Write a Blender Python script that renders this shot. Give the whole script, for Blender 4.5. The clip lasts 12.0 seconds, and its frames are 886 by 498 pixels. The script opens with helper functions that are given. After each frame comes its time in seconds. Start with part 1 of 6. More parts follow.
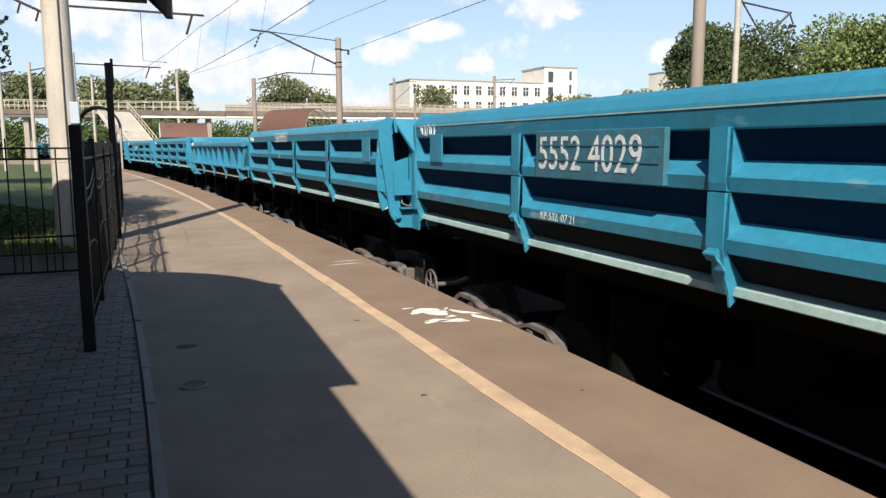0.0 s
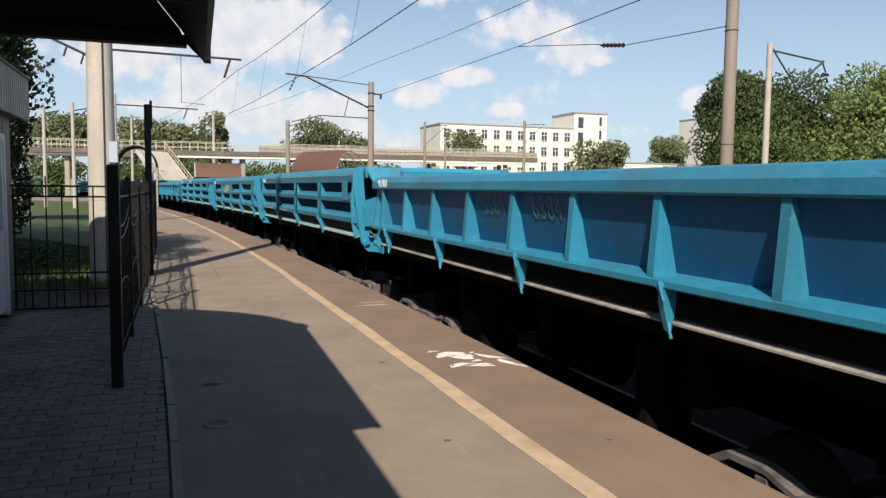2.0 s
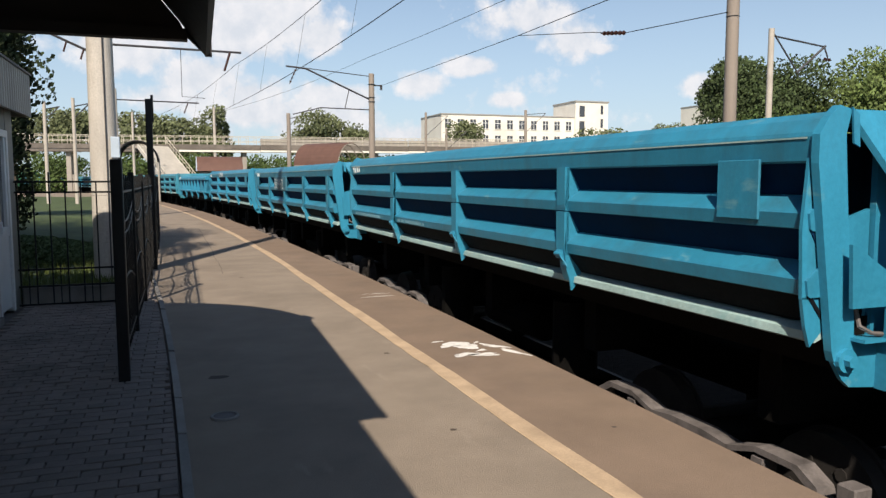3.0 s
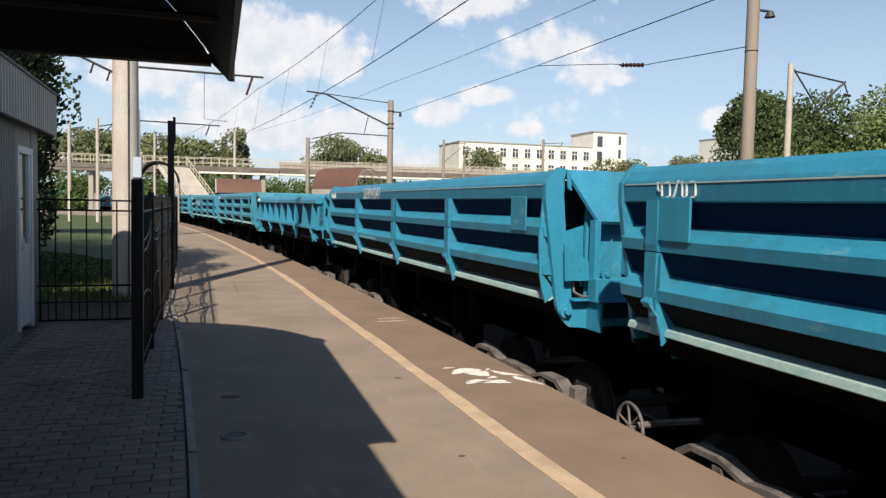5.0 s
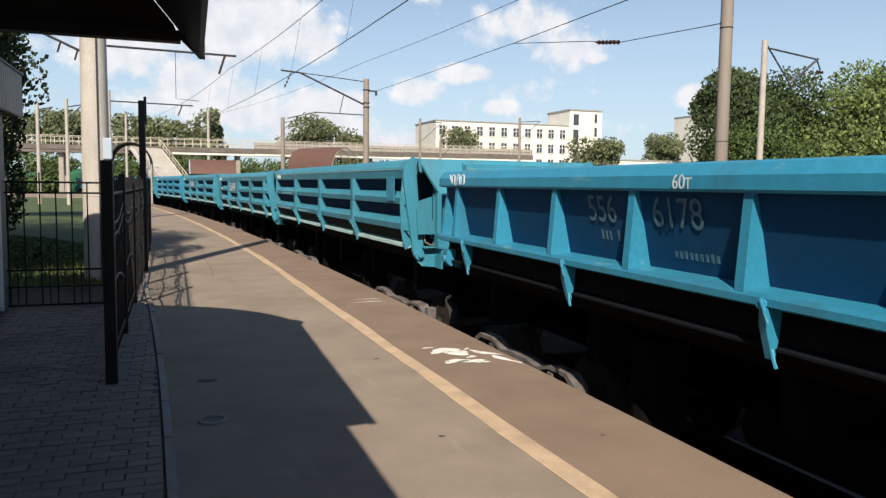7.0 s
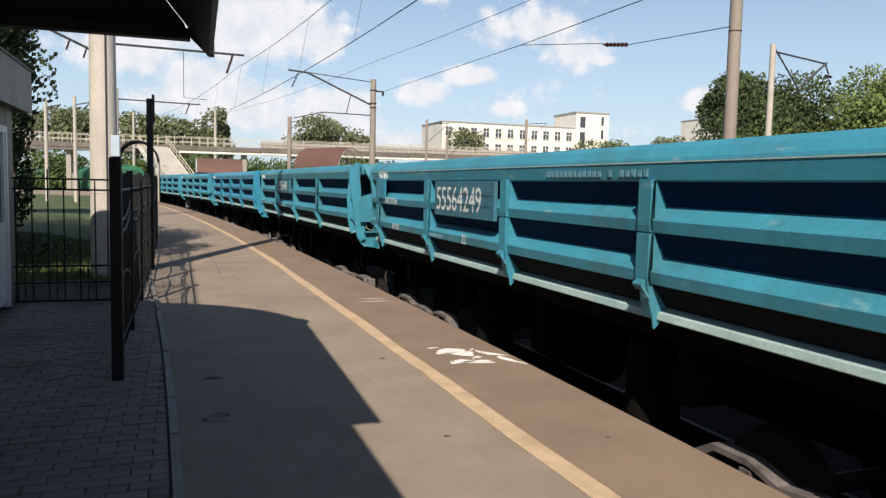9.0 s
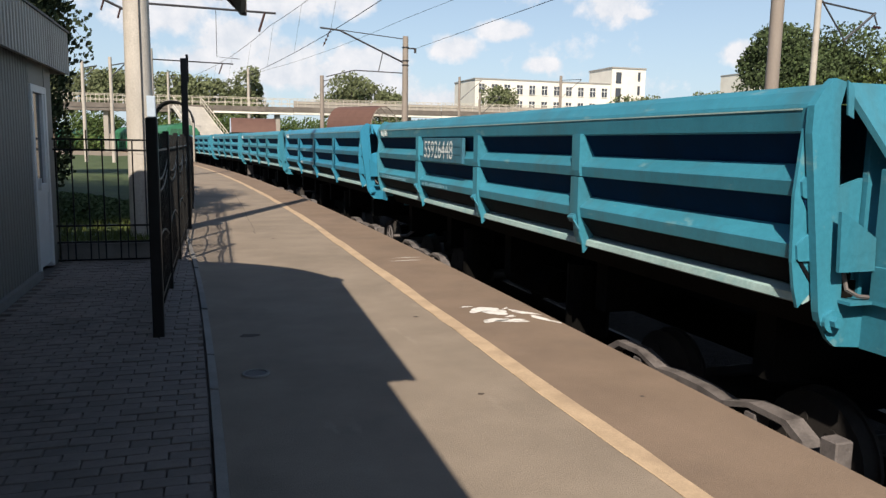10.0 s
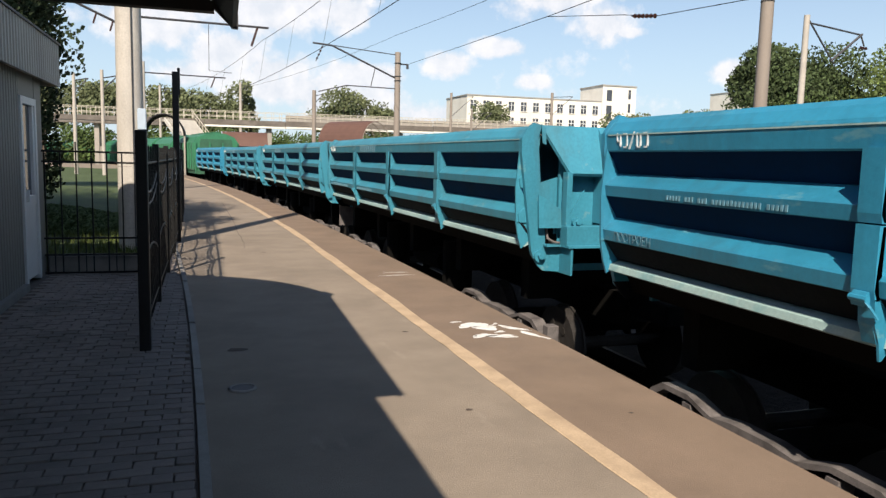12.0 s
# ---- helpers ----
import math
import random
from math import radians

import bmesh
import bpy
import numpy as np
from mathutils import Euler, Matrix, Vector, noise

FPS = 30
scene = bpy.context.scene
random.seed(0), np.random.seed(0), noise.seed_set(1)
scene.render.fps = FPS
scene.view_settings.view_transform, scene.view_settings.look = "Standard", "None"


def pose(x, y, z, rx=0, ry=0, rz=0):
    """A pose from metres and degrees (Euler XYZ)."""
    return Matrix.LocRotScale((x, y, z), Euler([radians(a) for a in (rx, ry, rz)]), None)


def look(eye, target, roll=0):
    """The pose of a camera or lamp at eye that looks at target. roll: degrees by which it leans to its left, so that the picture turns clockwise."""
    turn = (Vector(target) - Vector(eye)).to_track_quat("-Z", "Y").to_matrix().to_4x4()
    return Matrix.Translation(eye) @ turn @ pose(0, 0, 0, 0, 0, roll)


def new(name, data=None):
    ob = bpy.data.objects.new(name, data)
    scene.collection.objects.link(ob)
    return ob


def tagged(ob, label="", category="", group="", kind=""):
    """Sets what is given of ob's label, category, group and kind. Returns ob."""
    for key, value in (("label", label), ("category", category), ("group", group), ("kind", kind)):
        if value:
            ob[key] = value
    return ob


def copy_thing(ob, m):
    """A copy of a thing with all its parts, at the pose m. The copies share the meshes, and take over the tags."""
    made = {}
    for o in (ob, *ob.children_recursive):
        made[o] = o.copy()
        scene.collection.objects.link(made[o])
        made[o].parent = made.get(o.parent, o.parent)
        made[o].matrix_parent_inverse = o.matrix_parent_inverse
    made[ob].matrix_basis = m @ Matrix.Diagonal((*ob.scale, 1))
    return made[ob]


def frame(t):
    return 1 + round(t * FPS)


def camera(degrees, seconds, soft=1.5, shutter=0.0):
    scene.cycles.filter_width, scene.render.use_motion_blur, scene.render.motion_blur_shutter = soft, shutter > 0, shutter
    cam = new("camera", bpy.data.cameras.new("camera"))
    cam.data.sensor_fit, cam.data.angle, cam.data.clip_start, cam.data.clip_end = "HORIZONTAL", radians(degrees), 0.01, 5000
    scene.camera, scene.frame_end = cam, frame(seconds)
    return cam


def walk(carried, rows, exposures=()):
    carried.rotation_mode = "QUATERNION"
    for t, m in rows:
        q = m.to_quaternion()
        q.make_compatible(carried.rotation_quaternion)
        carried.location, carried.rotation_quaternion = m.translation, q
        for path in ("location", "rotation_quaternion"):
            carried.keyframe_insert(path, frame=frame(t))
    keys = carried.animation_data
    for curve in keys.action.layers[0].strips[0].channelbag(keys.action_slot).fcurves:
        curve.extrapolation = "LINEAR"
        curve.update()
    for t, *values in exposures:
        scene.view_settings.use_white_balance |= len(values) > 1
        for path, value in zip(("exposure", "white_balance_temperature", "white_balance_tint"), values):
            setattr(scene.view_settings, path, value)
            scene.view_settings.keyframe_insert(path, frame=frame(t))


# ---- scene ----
cam = camera(61.2, 12.0, soft=1.4)
PATH = [
    (0.0, pose(-0.005, 0.011, 1.603, 82.12, 0.16, -21.67)),
    (0.5, pose(0.002, 0.005, 1.601, 83.01, 0.77, -20.65)),
    (1.0, pose(0.004, 0.011, 1.594, 83.07, -0.27, -20.67)),
    (1.5, pose(-0.008, 0.001, 1.598, 85.44, -0.87, -18.98)),
    (2.0, pose(0.002, 0.009, 1.609, 85.36, -0.67, -19.43)),
    (2.5, pose(-0.004, 0.001, 1.604, 84.87, 0.39, -19.44)),
    (4.5, pose(-0.011, -0.003, 1.620, 84.69, -1.56, -18.28)),
    (5, pose(-0.009, -0.045, 1.605, 86.68, -1.19, -18.03)),
    (5.5, pose(0.000, -0.001, 1.600, 85.66, -1.02, -18.80)),
    (6, pose(0.001, 0.003, 1.613, 86.07, -0.75, -19.82)),
    (6.5, pose(-0.001, -0.004, 1.607, 86.10, -1.03, -19.98)),
    (7, pose(0.006, 0.002, 1.603, 85.14, -0.71, -19.78)),
    (9, pose(-0.005, 0.007, 1.594, 85.22, -1.28, -19.34)),
    (9.5, pose(-0.003, 0.005, 1.595, 83.09, -1.45, -17.99)),
    (10, pose(-0.007, 0.021, 1.594, 82.03, -0.93, -16.85)),
    (10.5, pose(-0.001, 0.045, 1.598, 82.31, -1.60, -16.70)),
    (11, pose(-0.005, 0.032, 1.594, 82.78, -1.17, -17.28)),
    (11.5, pose(0.002, 0.028, 1.596, 83.19, -0.85, -17.16)),
    (12, pose(0.004, 0.022, 1.591, 83.21, -1.42, -17.49)),
]
EXPOSURES = [(t, stops, 6900, 13) for t, stops in (
    (0.0, 0.62), (0.5, 0.6), (1.0, 0.58), (1.5, 0.42), (2.0, 0.34), (2.5, 0.34), (4.5, 0.42), (5.5, 0.42), (7.0, 0.42),
    (9.0, 0.42), (9.5, 0.46), (10.0, 0.4), (10.5, 0.5), (11.0, 0.5), (12.0, 0.52))]
walk(cam, PATH, EXPOSURES)

# ---------- world, sun ----------
SUN_AZ, SUN_EL = 203.5, 42.0
SUN_DIR = Vector((math.sin(radians(SUN_AZ)) * math.cos(radians(SUN_EL)),
                  math.cos(radians(SUN_AZ)) * math.cos(radians(SUN_EL)), math.sin(radians(SUN_EL))))
sun = new("sun", bpy.data.lights.new("sun", "SUN"))
sun.data.energy, sun.data.angle, sun.data.color = 5.0, radians(0.6), (1.0, 0.93, 0.82)
sun.matrix_world = look(SUN_DIR * 100, (0, 0, 0))


def build_world():
    w = bpy.data.worlds.new("world")
    scene.world = w
    w.use_nodes = True
    nt = w.node_tree
    nt.nodes.clear()
    N, L = nt.nodes.new, nt.links.new

    def val(op, a, b=None, clamp=False):
        n = N("ShaderNodeMath")
        n.operation, n.use_clamp = op, clamp
        for i, v in enumerate((a, b)):
            if v is None:
                continue
            if isinstance(v, (int, float)):
                n.inputs[i].default_value = v
            else:
                L(v, n.inputs[i])
        return n.outputs[0]

    sky = N("ShaderNodeTexSky")
    sky.sky_type, sky.sun_disc = "NISHITA", False
    sky.sun_elevation, sky.sun_rotation = radians(SUN_EL), radians(SUN_AZ)
    sky.air_density, sky.dust_density, sky.ozone_density = 1.0, 0.4, 2.2
    co = N("ShaderNodeTexCoord")
    sep = N("ShaderNodeSeparateXYZ")
    L(co.outputs["Generated"], sep.inputs[0])
    az = val("MULTIPLY", val("ARCTAN2", sep.outputs[0], sep.outputs[1]), 57.2958)
    el = val("MULTIPLY", val("ARCSINE", sep.outputs[2]), 57.2958)
    ns = N("ShaderNodeTexNoise")
    ns.inputs["Scale"].default_value, ns.inputs["Detail"].default_value, ns.inputs["Roughness"].default_value = 9.0, 7.0, 0.6
    L(co.outputs["Generated"], ns.inputs["Vector"])
    fine = N("ShaderNodeTexNoise")
    fine.inputs["Scale"].default_value, fine.inputs["Detail"].default_value, fine.inputs["Roughness"].default_value = 34.0, 5.0, 0.62
    L(co.outputs["Generated"], fine.inputs["Vector"])
    lump = val("ADD", val("MULTIPLY", val("SUBTRACT", ns.outputs[0], 0.5), 2.0), val("MULTIPLY", val("SUBTRACT", fine.outputs[0], 0.5), 1.3))
    field = None
    for a, e, sa, se in CLOUDS:
        da = val("DIVIDE", val("SUBTRACT", az, a), sa)
        de = val("DIVIDE", val("SUBTRACT", el, e), se)
        r = val("SQRT", val("ADD", val("MULTIPLY", da, da), val("MULTIPLY", de, de)))
        b = val("SUBTRACT", 1.0, r)
        field = b if field is None else val("MAXIMUM", field, b)
    # the rest of the sky carries loose cumulus too
    wide = N("ShaderNodeTexNoise")
    wide.inputs["Scale"].default_value, wide.inputs["Detail"].default_value = 2.6, 3.0
    L(co.outputs["Generated"], wide.inputs["Vector"])
    field = val("MAXIMUM", field, val("MULTIPLY", val("SUBTRACT", wide.outputs[0], 0.62), 3.0))
    mask = val("MULTIPLY", val("ADD", field, lump), 2.2, True)
    soft = val("MULTIPLY", mask, 0.93)
    cloud = N("ShaderNodeRGB")
    cloud.outputs[0].default_value = (7.9, 8.1, 8.5, 1)
    shade = N("ShaderNodeMix")
    shade.data_type = "RGBA"
    L(val("MULTIPLY", val("ADD", fine.outputs[0], -0.35), 2.6, True), shade.inputs["Factor"])
    shade.inputs["A"].default_value = (6.0, 6.6, 7.4, 1)
    L(cloud.outputs[0], shade.inputs["B"])
    # thin haze whitens the sky near the horizon
    haze = N("ShaderNodeMix")
    haze.data_type = "RGBA"
    L(val("MULTIPLY", val("SUBTRACT", 1.0, val("DIVIDE", val("ABSOLUTE", el), 21.0), True), 0.8), haze.inputs["Factor"])
    L(sky.outputs[0], haze.inputs["A"])
    haze.inputs["B"].default_value = (4.2, 5.8, 7.5, 1)
    mix = N("ShaderNodeMix")
    mix.data_type = "RGBA"
    L(soft, mix.inputs["Factor"])
    L(haze.outputs["Result"], mix.inputs["A"])
    L(shade.outputs["Result"], mix.inputs["B"])
    bg = N("ShaderNodeBackground")
    bg.inputs["Strength"].default_value = 0.092
    L(mix.outputs["Result"], bg.inputs["Color"])
    out = N("ShaderNodeOutputWorld")
    L(bg.outputs[0], out.inputs["Surface"])


# azimuth, elevation, half width, half height of the clouds, in degrees
CLOUDS = [
    (3.0, 11.4, 7.0, 3.0), (-3.5, 8.6, 4.0, 1.6), (5.0, 4.8, 6.5, 1.9), (10.5, 4.0, 6.5, 2.2), (-2.0, 3.4, 9.0, 1.6), (18.0, 3.4, 7.0, 1.4),
    (7.6, 12.0, 4.6, 2.4), (10.2, 10.6, 2.6, 1.8), (25.6, 11.8, 4.4, 2.2), (28.8, 10.0, 3.0, 1.9), (20.6, 15.2, 5.0, 1.6),
    (17.4, 7.0, 2.4, 1.2), (21.4, 8.3, 2.6, 0.8), (24.2, 5.9, 1.8, 0.8), (1.6, 7.2, 3.6, 1.8), (5.2, 6.2, 3.0, 1.5),
    (11.6, 5.9, 4.2, 1.3), (38.6, 6.6, 1.7, 0.9), (-2.2, 9.4, 2.6, 1.0), (0.2, 5.6, 5.0, 1.4), (33.0, 16.5, 3.0, 0.8), (30.8, 9.4, 1.4, 0.5),
]
build_world()

# ---------- materials ----------


def material(name, col, rough=0.6, metal=0.0, var=0.12, scale=6.0, fine=60.0, bump=0.15, dirt=None, dirt_amt=0.35, dirt_scale=1.5,
             random_amt=0.0, spec=0.5, streak=False, per_island=0.0, trans=0.0, bump_dist=0.01, chips=None, chip_scale=9.0, chip_from=0.64):
    m = bpy.data.materials.new(name)
    m.use_nodes = True
    nt = m.node_tree
    N, L = nt.nodes.new, nt.links.new
    b = nt.nodes["Principled BSDF"]
    b.inputs["Roughness"].default_value, b.inputs["Metallic"].default_value = rough, metal
    b.inputs["Specular IOR Level"].default_value = spec
    co = N("ShaderNodeTexCoord")
    vec = co.outputs["Object"]
    if streak:
        mp = N("ShaderNodeMapping")
        mp.inputs["Scale"].default_value = (1.0, 1.0, 0.18)
        L(vec, mp.inputs["Vector"])
        vec = mp.outputs[0]

    def noise_tex(s, d, v=vec):
        n = N("ShaderNodeTexNoise")
        n.inputs["Scale"].default_value, n.inputs["Detail"].default_value, n.inputs["Roughness"].default_value = s, d, 0.6
        L(v, n.inputs["Vector"])
        return n.outputs[0]

    def ramp(v, lo, hi, a, c):
        r = N("ShaderNodeMapRange")
        r.inputs["From Min"].default_value, r.inputs["From Max"].default_value = lo, hi
        r.inputs["To Min"].default_value, r.inputs["To Max"].default_value = a, c
        L(v, r.inputs["Value"])
        return r.outputs[0]

    def mix(a, c, fac, mode="MIX"):
        x = N("ShaderNodeMix")
        x.data_type, x.blend_type = "RGBA", mode
        for k, v in (("A", a), ("B", c), ("Factor", fac)):
            if isinstance(v, tuple):
                x.inputs[k].default_value = (*v[:3], 1)
            elif isinstance(v, (int, float)):
                x.inputs[k].default_value = v
            else:
                L(v, x.inputs[k])
        return x.outputs["Result"]

    big, small = noise_tex(scale, 5), noise_tex(fine, 4, co.outputs["Object"])
    v1 = ramp(big, 0.3, 0.7, 1 - var, 1 + var)
    v2 = ramp(small, 0.3, 0.7, 1 - var * 0.8, 1 + var * 0.8)
    mul = N("ShaderNodeMath")
    mul.operation = "MULTIPLY"
    L(v1, mul.inputs[0]), L(v2, mul.inputs[1])
    fac = mul.outputs[0]
    for amount, node, out in ((random_amt, "ShaderNodeObjectInfo", "Random"), (per_island, "ShaderNodeNewGeometry", "Random Per Island")):
        if amount:
            oi = N(node)
            rr = ramp(oi.outputs[out], 0, 1, 1 - amount, 1 + amount)
            m2 = N("ShaderNodeMath")
            m2.operation = "MULTIPLY"
            L(fac, m2.inputs[0]), L(rr, m2.inputs[1])
            fac = m2.outputs[0]
    vm = N("ShaderNodeVectorMath")
    vm.operation = "SCALE"
    vm.inputs[0].default_value = col
    L(fac, vm.inputs["Scale"])
    colour = vm.outputs[0]
    if dirt:
        dn = noise_tex(dirt_scale, 6)
        colour = mix(colour, dirt, ramp(dn, 0.5, 0.72, 0.0, dirt_amt))
    if chips:    # small scuffs drawn out along the side
        cm = N("ShaderNodeMapping")
        cm.inputs["Scale"].default_value = (1.0, 0.35, 1.0)
        L(co.outputs["Object"], cm.inputs["Vector"])
        colour = mix(colour, chips, ramp(noise_tex(chip_scale, 7, cm.outputs[0]), chip_from, chip_from + 0.06, 0.0, 0.75))
    L(colour, b.inputs["Base Color"])
    L(ramp(small, 0.3, 0.7, max(rough - 0.08, 0.02), min(rough + 0.08, 1)), b.inputs["Roughness"])
    if trans:
        b.inputs["Transmission Weight"].default_value = trans
    if bump:
        bp = N("ShaderNodeBump")
        bp.inputs["Strength"].default_value, bp.inputs["Distance"].default_value = bump, bump_dist
        L(small, bp.inputs["Height"])
        L(bp.outputs[0], b.inputs["Normal"])
    return m


def glow_free_glass(name, col, rough=0.05):
    m = bpy.data.materials.new(name)
    m.use_nodes = True
    b = m.node_tree.nodes["Principled BSDF"]
    b.inputs["Base Color"].default_value = (*col, 1)
    b.inputs["Roughness"].default_value = rough
    b.inputs["Specular IOR Level"].default_value = 0.8
    return m


M_ASPHALT = material("asphalt", (0.25, 0.205, 0.16), 0.9, var=0.13, scale=1.6, fine=110, bump=0.5, dirt=(0.165, 0.135, 0.105), dirt_amt=0.6, dirt_scale=0.55, chips=(0.30, 0.25, 0.2), chip_scale=2.2, chip_from=0.63, spec=0.25)
M_EDGE = material("reddish_edge_asphalt", (0.205, 0.150, 0.110), 0.9, var=0.12, scale=1.3, fine=120, bump=0.35, dirt=(0.13, 0.1, 0.08), dirt_amt=0.5, dirt_scale=0.9, spec=0.25)
M_LINE = material("worn_line_paint", (0.46, 0.34, 0.225), 0.8, var=0.14, scale=4, fine=80, bump=0.2, dirt=(0.30, 0.22, 0.15), dirt_amt=0.6, dirt_scale=3, spec=0.3)
M_WHITE = material("white_paint", (0.72, 0.70, 0.66), 0.75, var=0.1, scale=10, fine=60, dirt=(0.3, 0.25, 0.2), dirt_amt=0.6, dirt_scale=9)
M_KERB = material("kerb_concrete", (0.23, 0.215, 0.195), 0.9, var=0.15, scale=5, fine=70, bump=0.3, random_amt=0.1)
M_PAVER = material("paver_concrete", (0.20, 0.168, 0.145), 0.9, var=0.14, scale=9, fine=90, bump=0.4, random_amt=0.13, dirt=(0.05, 0.045, 0.04), dirt_amt=0.6, dirt_scale=1.2)
M_PAVERBASE = material("paver_joint_sand", (0.11, 0.096, 0.084), 0.95, var=0.2, scale=6, fine=90)
M_CONC = material("pole_concrete", (0.47, 0.435, 0.385), 0.85, var=0.18, scale=3.5, fine=50, bump=0.35, dirt=(0.24, 0.215, 0.185), dirt_amt=0.65, dirt_scale=3.2, streak=True)
# Darkened so that the shade in the gap below the wagons stays black.
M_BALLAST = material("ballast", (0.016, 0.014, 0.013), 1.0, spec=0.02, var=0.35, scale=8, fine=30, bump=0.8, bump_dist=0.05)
M_GROUND = material("dry_ground", (0.075, 0.085, 0.042), 0.95, var=0.3, scale=0.08, fine=4, bump=0.5, dirt=(0.05, 0.075, 0.025), dirt_amt=0.8, dirt_scale=0.05)
M_LAWN = material("lawn_soil", (0.05, 0.075, 0.022), 0.95, var=0.3, scale=1.2, fine=30, bump=0.6)
M_GRASS = material("grass_blades", (0.10, 0.125, 0.035), 0.8, var=0.2, scale=2, fine=20, bump=0, per_island=0.4, spec=0.2)
M_BLACK = material("black_gloss_paint", (0.010, 0.010, 0.010), 0.5, spec=0.25, var=0.2, scale=8, fine=60, bump=0.1)
M_DARK = material("dark_metal_sheet", (0.030, 0.026, 0.025), 0.65, var=0.2, scale=3, fine=40, bump=0.1)
M_BLUE = material("blue_wagon_paint", (0.021, 0.212, 0.335), 0.45, var=0.12, scale=2.4, fine=30, bump=0.14, dirt=(0.03, 0.12, 0.165), dirt_amt=0.75, dirt_scale=2.3, random_amt=0.08, streak=True, chips=(0.11, 0.29, 0.35), chip_scale=5.0, chip_from=0.63)
M_TEAL = material("weathered_teal_blue_paint", (0.031, 0.212, 0.294), 0.5, var=0.13, scale=2.4, fine=30, bump=0.14, dirt=(0.045, 0.13, 0.155), dirt_amt=0.8, dirt_scale=2.0, random_amt=0.09, streak=True, chips=(0.14, 0.29, 0.32), chip_scale=5.0, chip_from=0.62)
# Shaded copy of the wagon blue, for the recessed sheets below rail and ledge.
M_BLUESHADE = material("blue_paint_in_shade", (0.0023, 0.021, 0.06), 0.8, spec=0.05, var=0.14, scale=1.6, fine=20, bump=0.15, dirt=(0.008, 0.012, 0.015), dirt_amt=0.6, dirt_scale=1.6, streak=True)
M_STRIP = material("chalky_strip_paint", (0.30, 0.43, 0.42), 0.6, var=0.14, scale=3, fine=30, bump=0.1, dirt=(0.12, 0.3, 0.33), dirt_amt=0.7, dirt_scale=4)
# Near-black base colour carries the shade below the wagon bodies and inside holes.
M_UNDER = material("underframe_shade_black", (0.006, 0.0055, 0.005), 0.95, spec=0.1, var=0.25, scale=4, fine=40, bump=0.2)
M_BOGIE = material("dusty_bogie_steel", (0.135, 0.12, 0.115), 0.7, var=0.25, scale=5, fine=50, bump=0.3, dirt=(0.035, 0.03, 0.03), dirt_amt=0.8, dirt_scale=4)
M_STEEL = material("worn_wheel_steel", (0.03, 0.027, 0.025), 0.7, 0.0, spec=0.2, var=0.2, scale=6, fine=50, bump=0.1)
M_MARK = material("white_stencil_paint", (0.62, 0.66, 0.66), 0.7, var=0.15, scale=14, fine=70, dirt=(0.1, 0.3, 0.36), dirt_amt=0.7, dirt_scale=16)
M_MARKDIM = material("faded_stencil_paint", (0.10, 0.235, 0.30), 0.7, var=0.15, scale=14, fine=70)
M_GHOST = material("worn_away_stencil_paint", (0.06, 0.15, 0.21), 0.7, var=0.2, scale=14, fine=70, dirt=(0.01, 0.07, 0.15), dirt_amt=0.9, dirt_scale=10)
M_GREENW = material("green_wagon_paint", (0.03, 0.17, 0.085), 0.5, var=0.15, scale=1.6, fine=18, bump=0.1, dirt=(0.03, 0.06, 0.04), dirt_amt=0.5)
M_PARKED = material("faded_dark_green_paint", (0.025, 0.10, 0.055), 0.7, var=0.25, scale=1.6, fine=18, bump=0.1, dirt=(0.04, 0.05, 0.04), dirt_amt=0.6)
M_KIOSK = material("grey_profiled_sheet", (0.19, 0.178, 0.155), 0.6, var=0.08, scale=1.5, fine=30, bump=0.08, dirt=(0.15, 0.138, 0.118), dirt_amt=0.4, streak=True)
M_FASCIA = material("pale_fascia_sheet", (0.38, 0.35, 0.30), 0.6, var=0.08, scale=2, fine=30, bump=0.05, dirt=(0.22, 0.19, 0.15), dirt_amt=0.4, streak=True)
M_PVC = material("white_plastic_frame", (0.72, 0.72, 0.70), 0.4, var=0.04, scale=3, fine=40, bump=0.03)
M_DOORF = material("white_door_frame", (0.68, 0.67, 0.64), 0.5, var=0.06, scale=3, fine=40, bump=0.03, dirt=(0.4, 0.37, 0.33), dirt_amt=0.4)
M_GLASS = glow_free_glass("dim_glass", (0.05, 0.055, 0.06))
M_WINDOW = glow_free_glass("window_glass", (0.05, 0.055, 0.065), 0.15)
M_MAST = material("mast_concrete", (0.255, 0.215, 0.18), 0.8, var=0.12, scale=2, fine=40, bump=0.15, streak=True)
M_MASTP = material("pale_mast_concrete", (0.42, 0.38, 0.33), 0.85, var=0.12, scale=2, fine=40, bump=0.15)
M_STEELDK = material("dark_galvanised_steel", (0.06, 0.06, 0.065), 0.6, 0.5, var=0.15, scale=5, fine=40)
M_WIRE = material("wire_copper_dark", (0.03, 0.03, 0.032), 0.6, 0.5, var=0.1)
M_BRIDGE = material("bridge_concrete", (0.33, 0.30, 0.26), 0.9, var=0.15, scale=0.8, fine=20, dirt=(0.2, 0.18, 0.16), dirt_amt=0.6, dirt_scale=0.4)
M_RAILING = material("cream_railing_paint", (0.47, 0.43, 0.35), 0.7, var=0.12, scale=2, fine=20)
M_BROWN = material("brown_sheet_roof", (0.12, 0.062, 0.045), 0.6, var=0.12, scale=1.2, fine=20, bump=0.1)
M_WALLW = material("white_render_wall", (0.74, 0.71, 0.63), 0.9, var=0.05, scale=0.3, fine=8, dirt=(0.5, 0.46, 0.4), dirt_amt=0.4, dirt_scale=0.25)
M_ROOF = material("grey_roof_sheet", (0.30, 0.285, 0.26), 0.8, var=0.1, scale=0.5, fine=6)
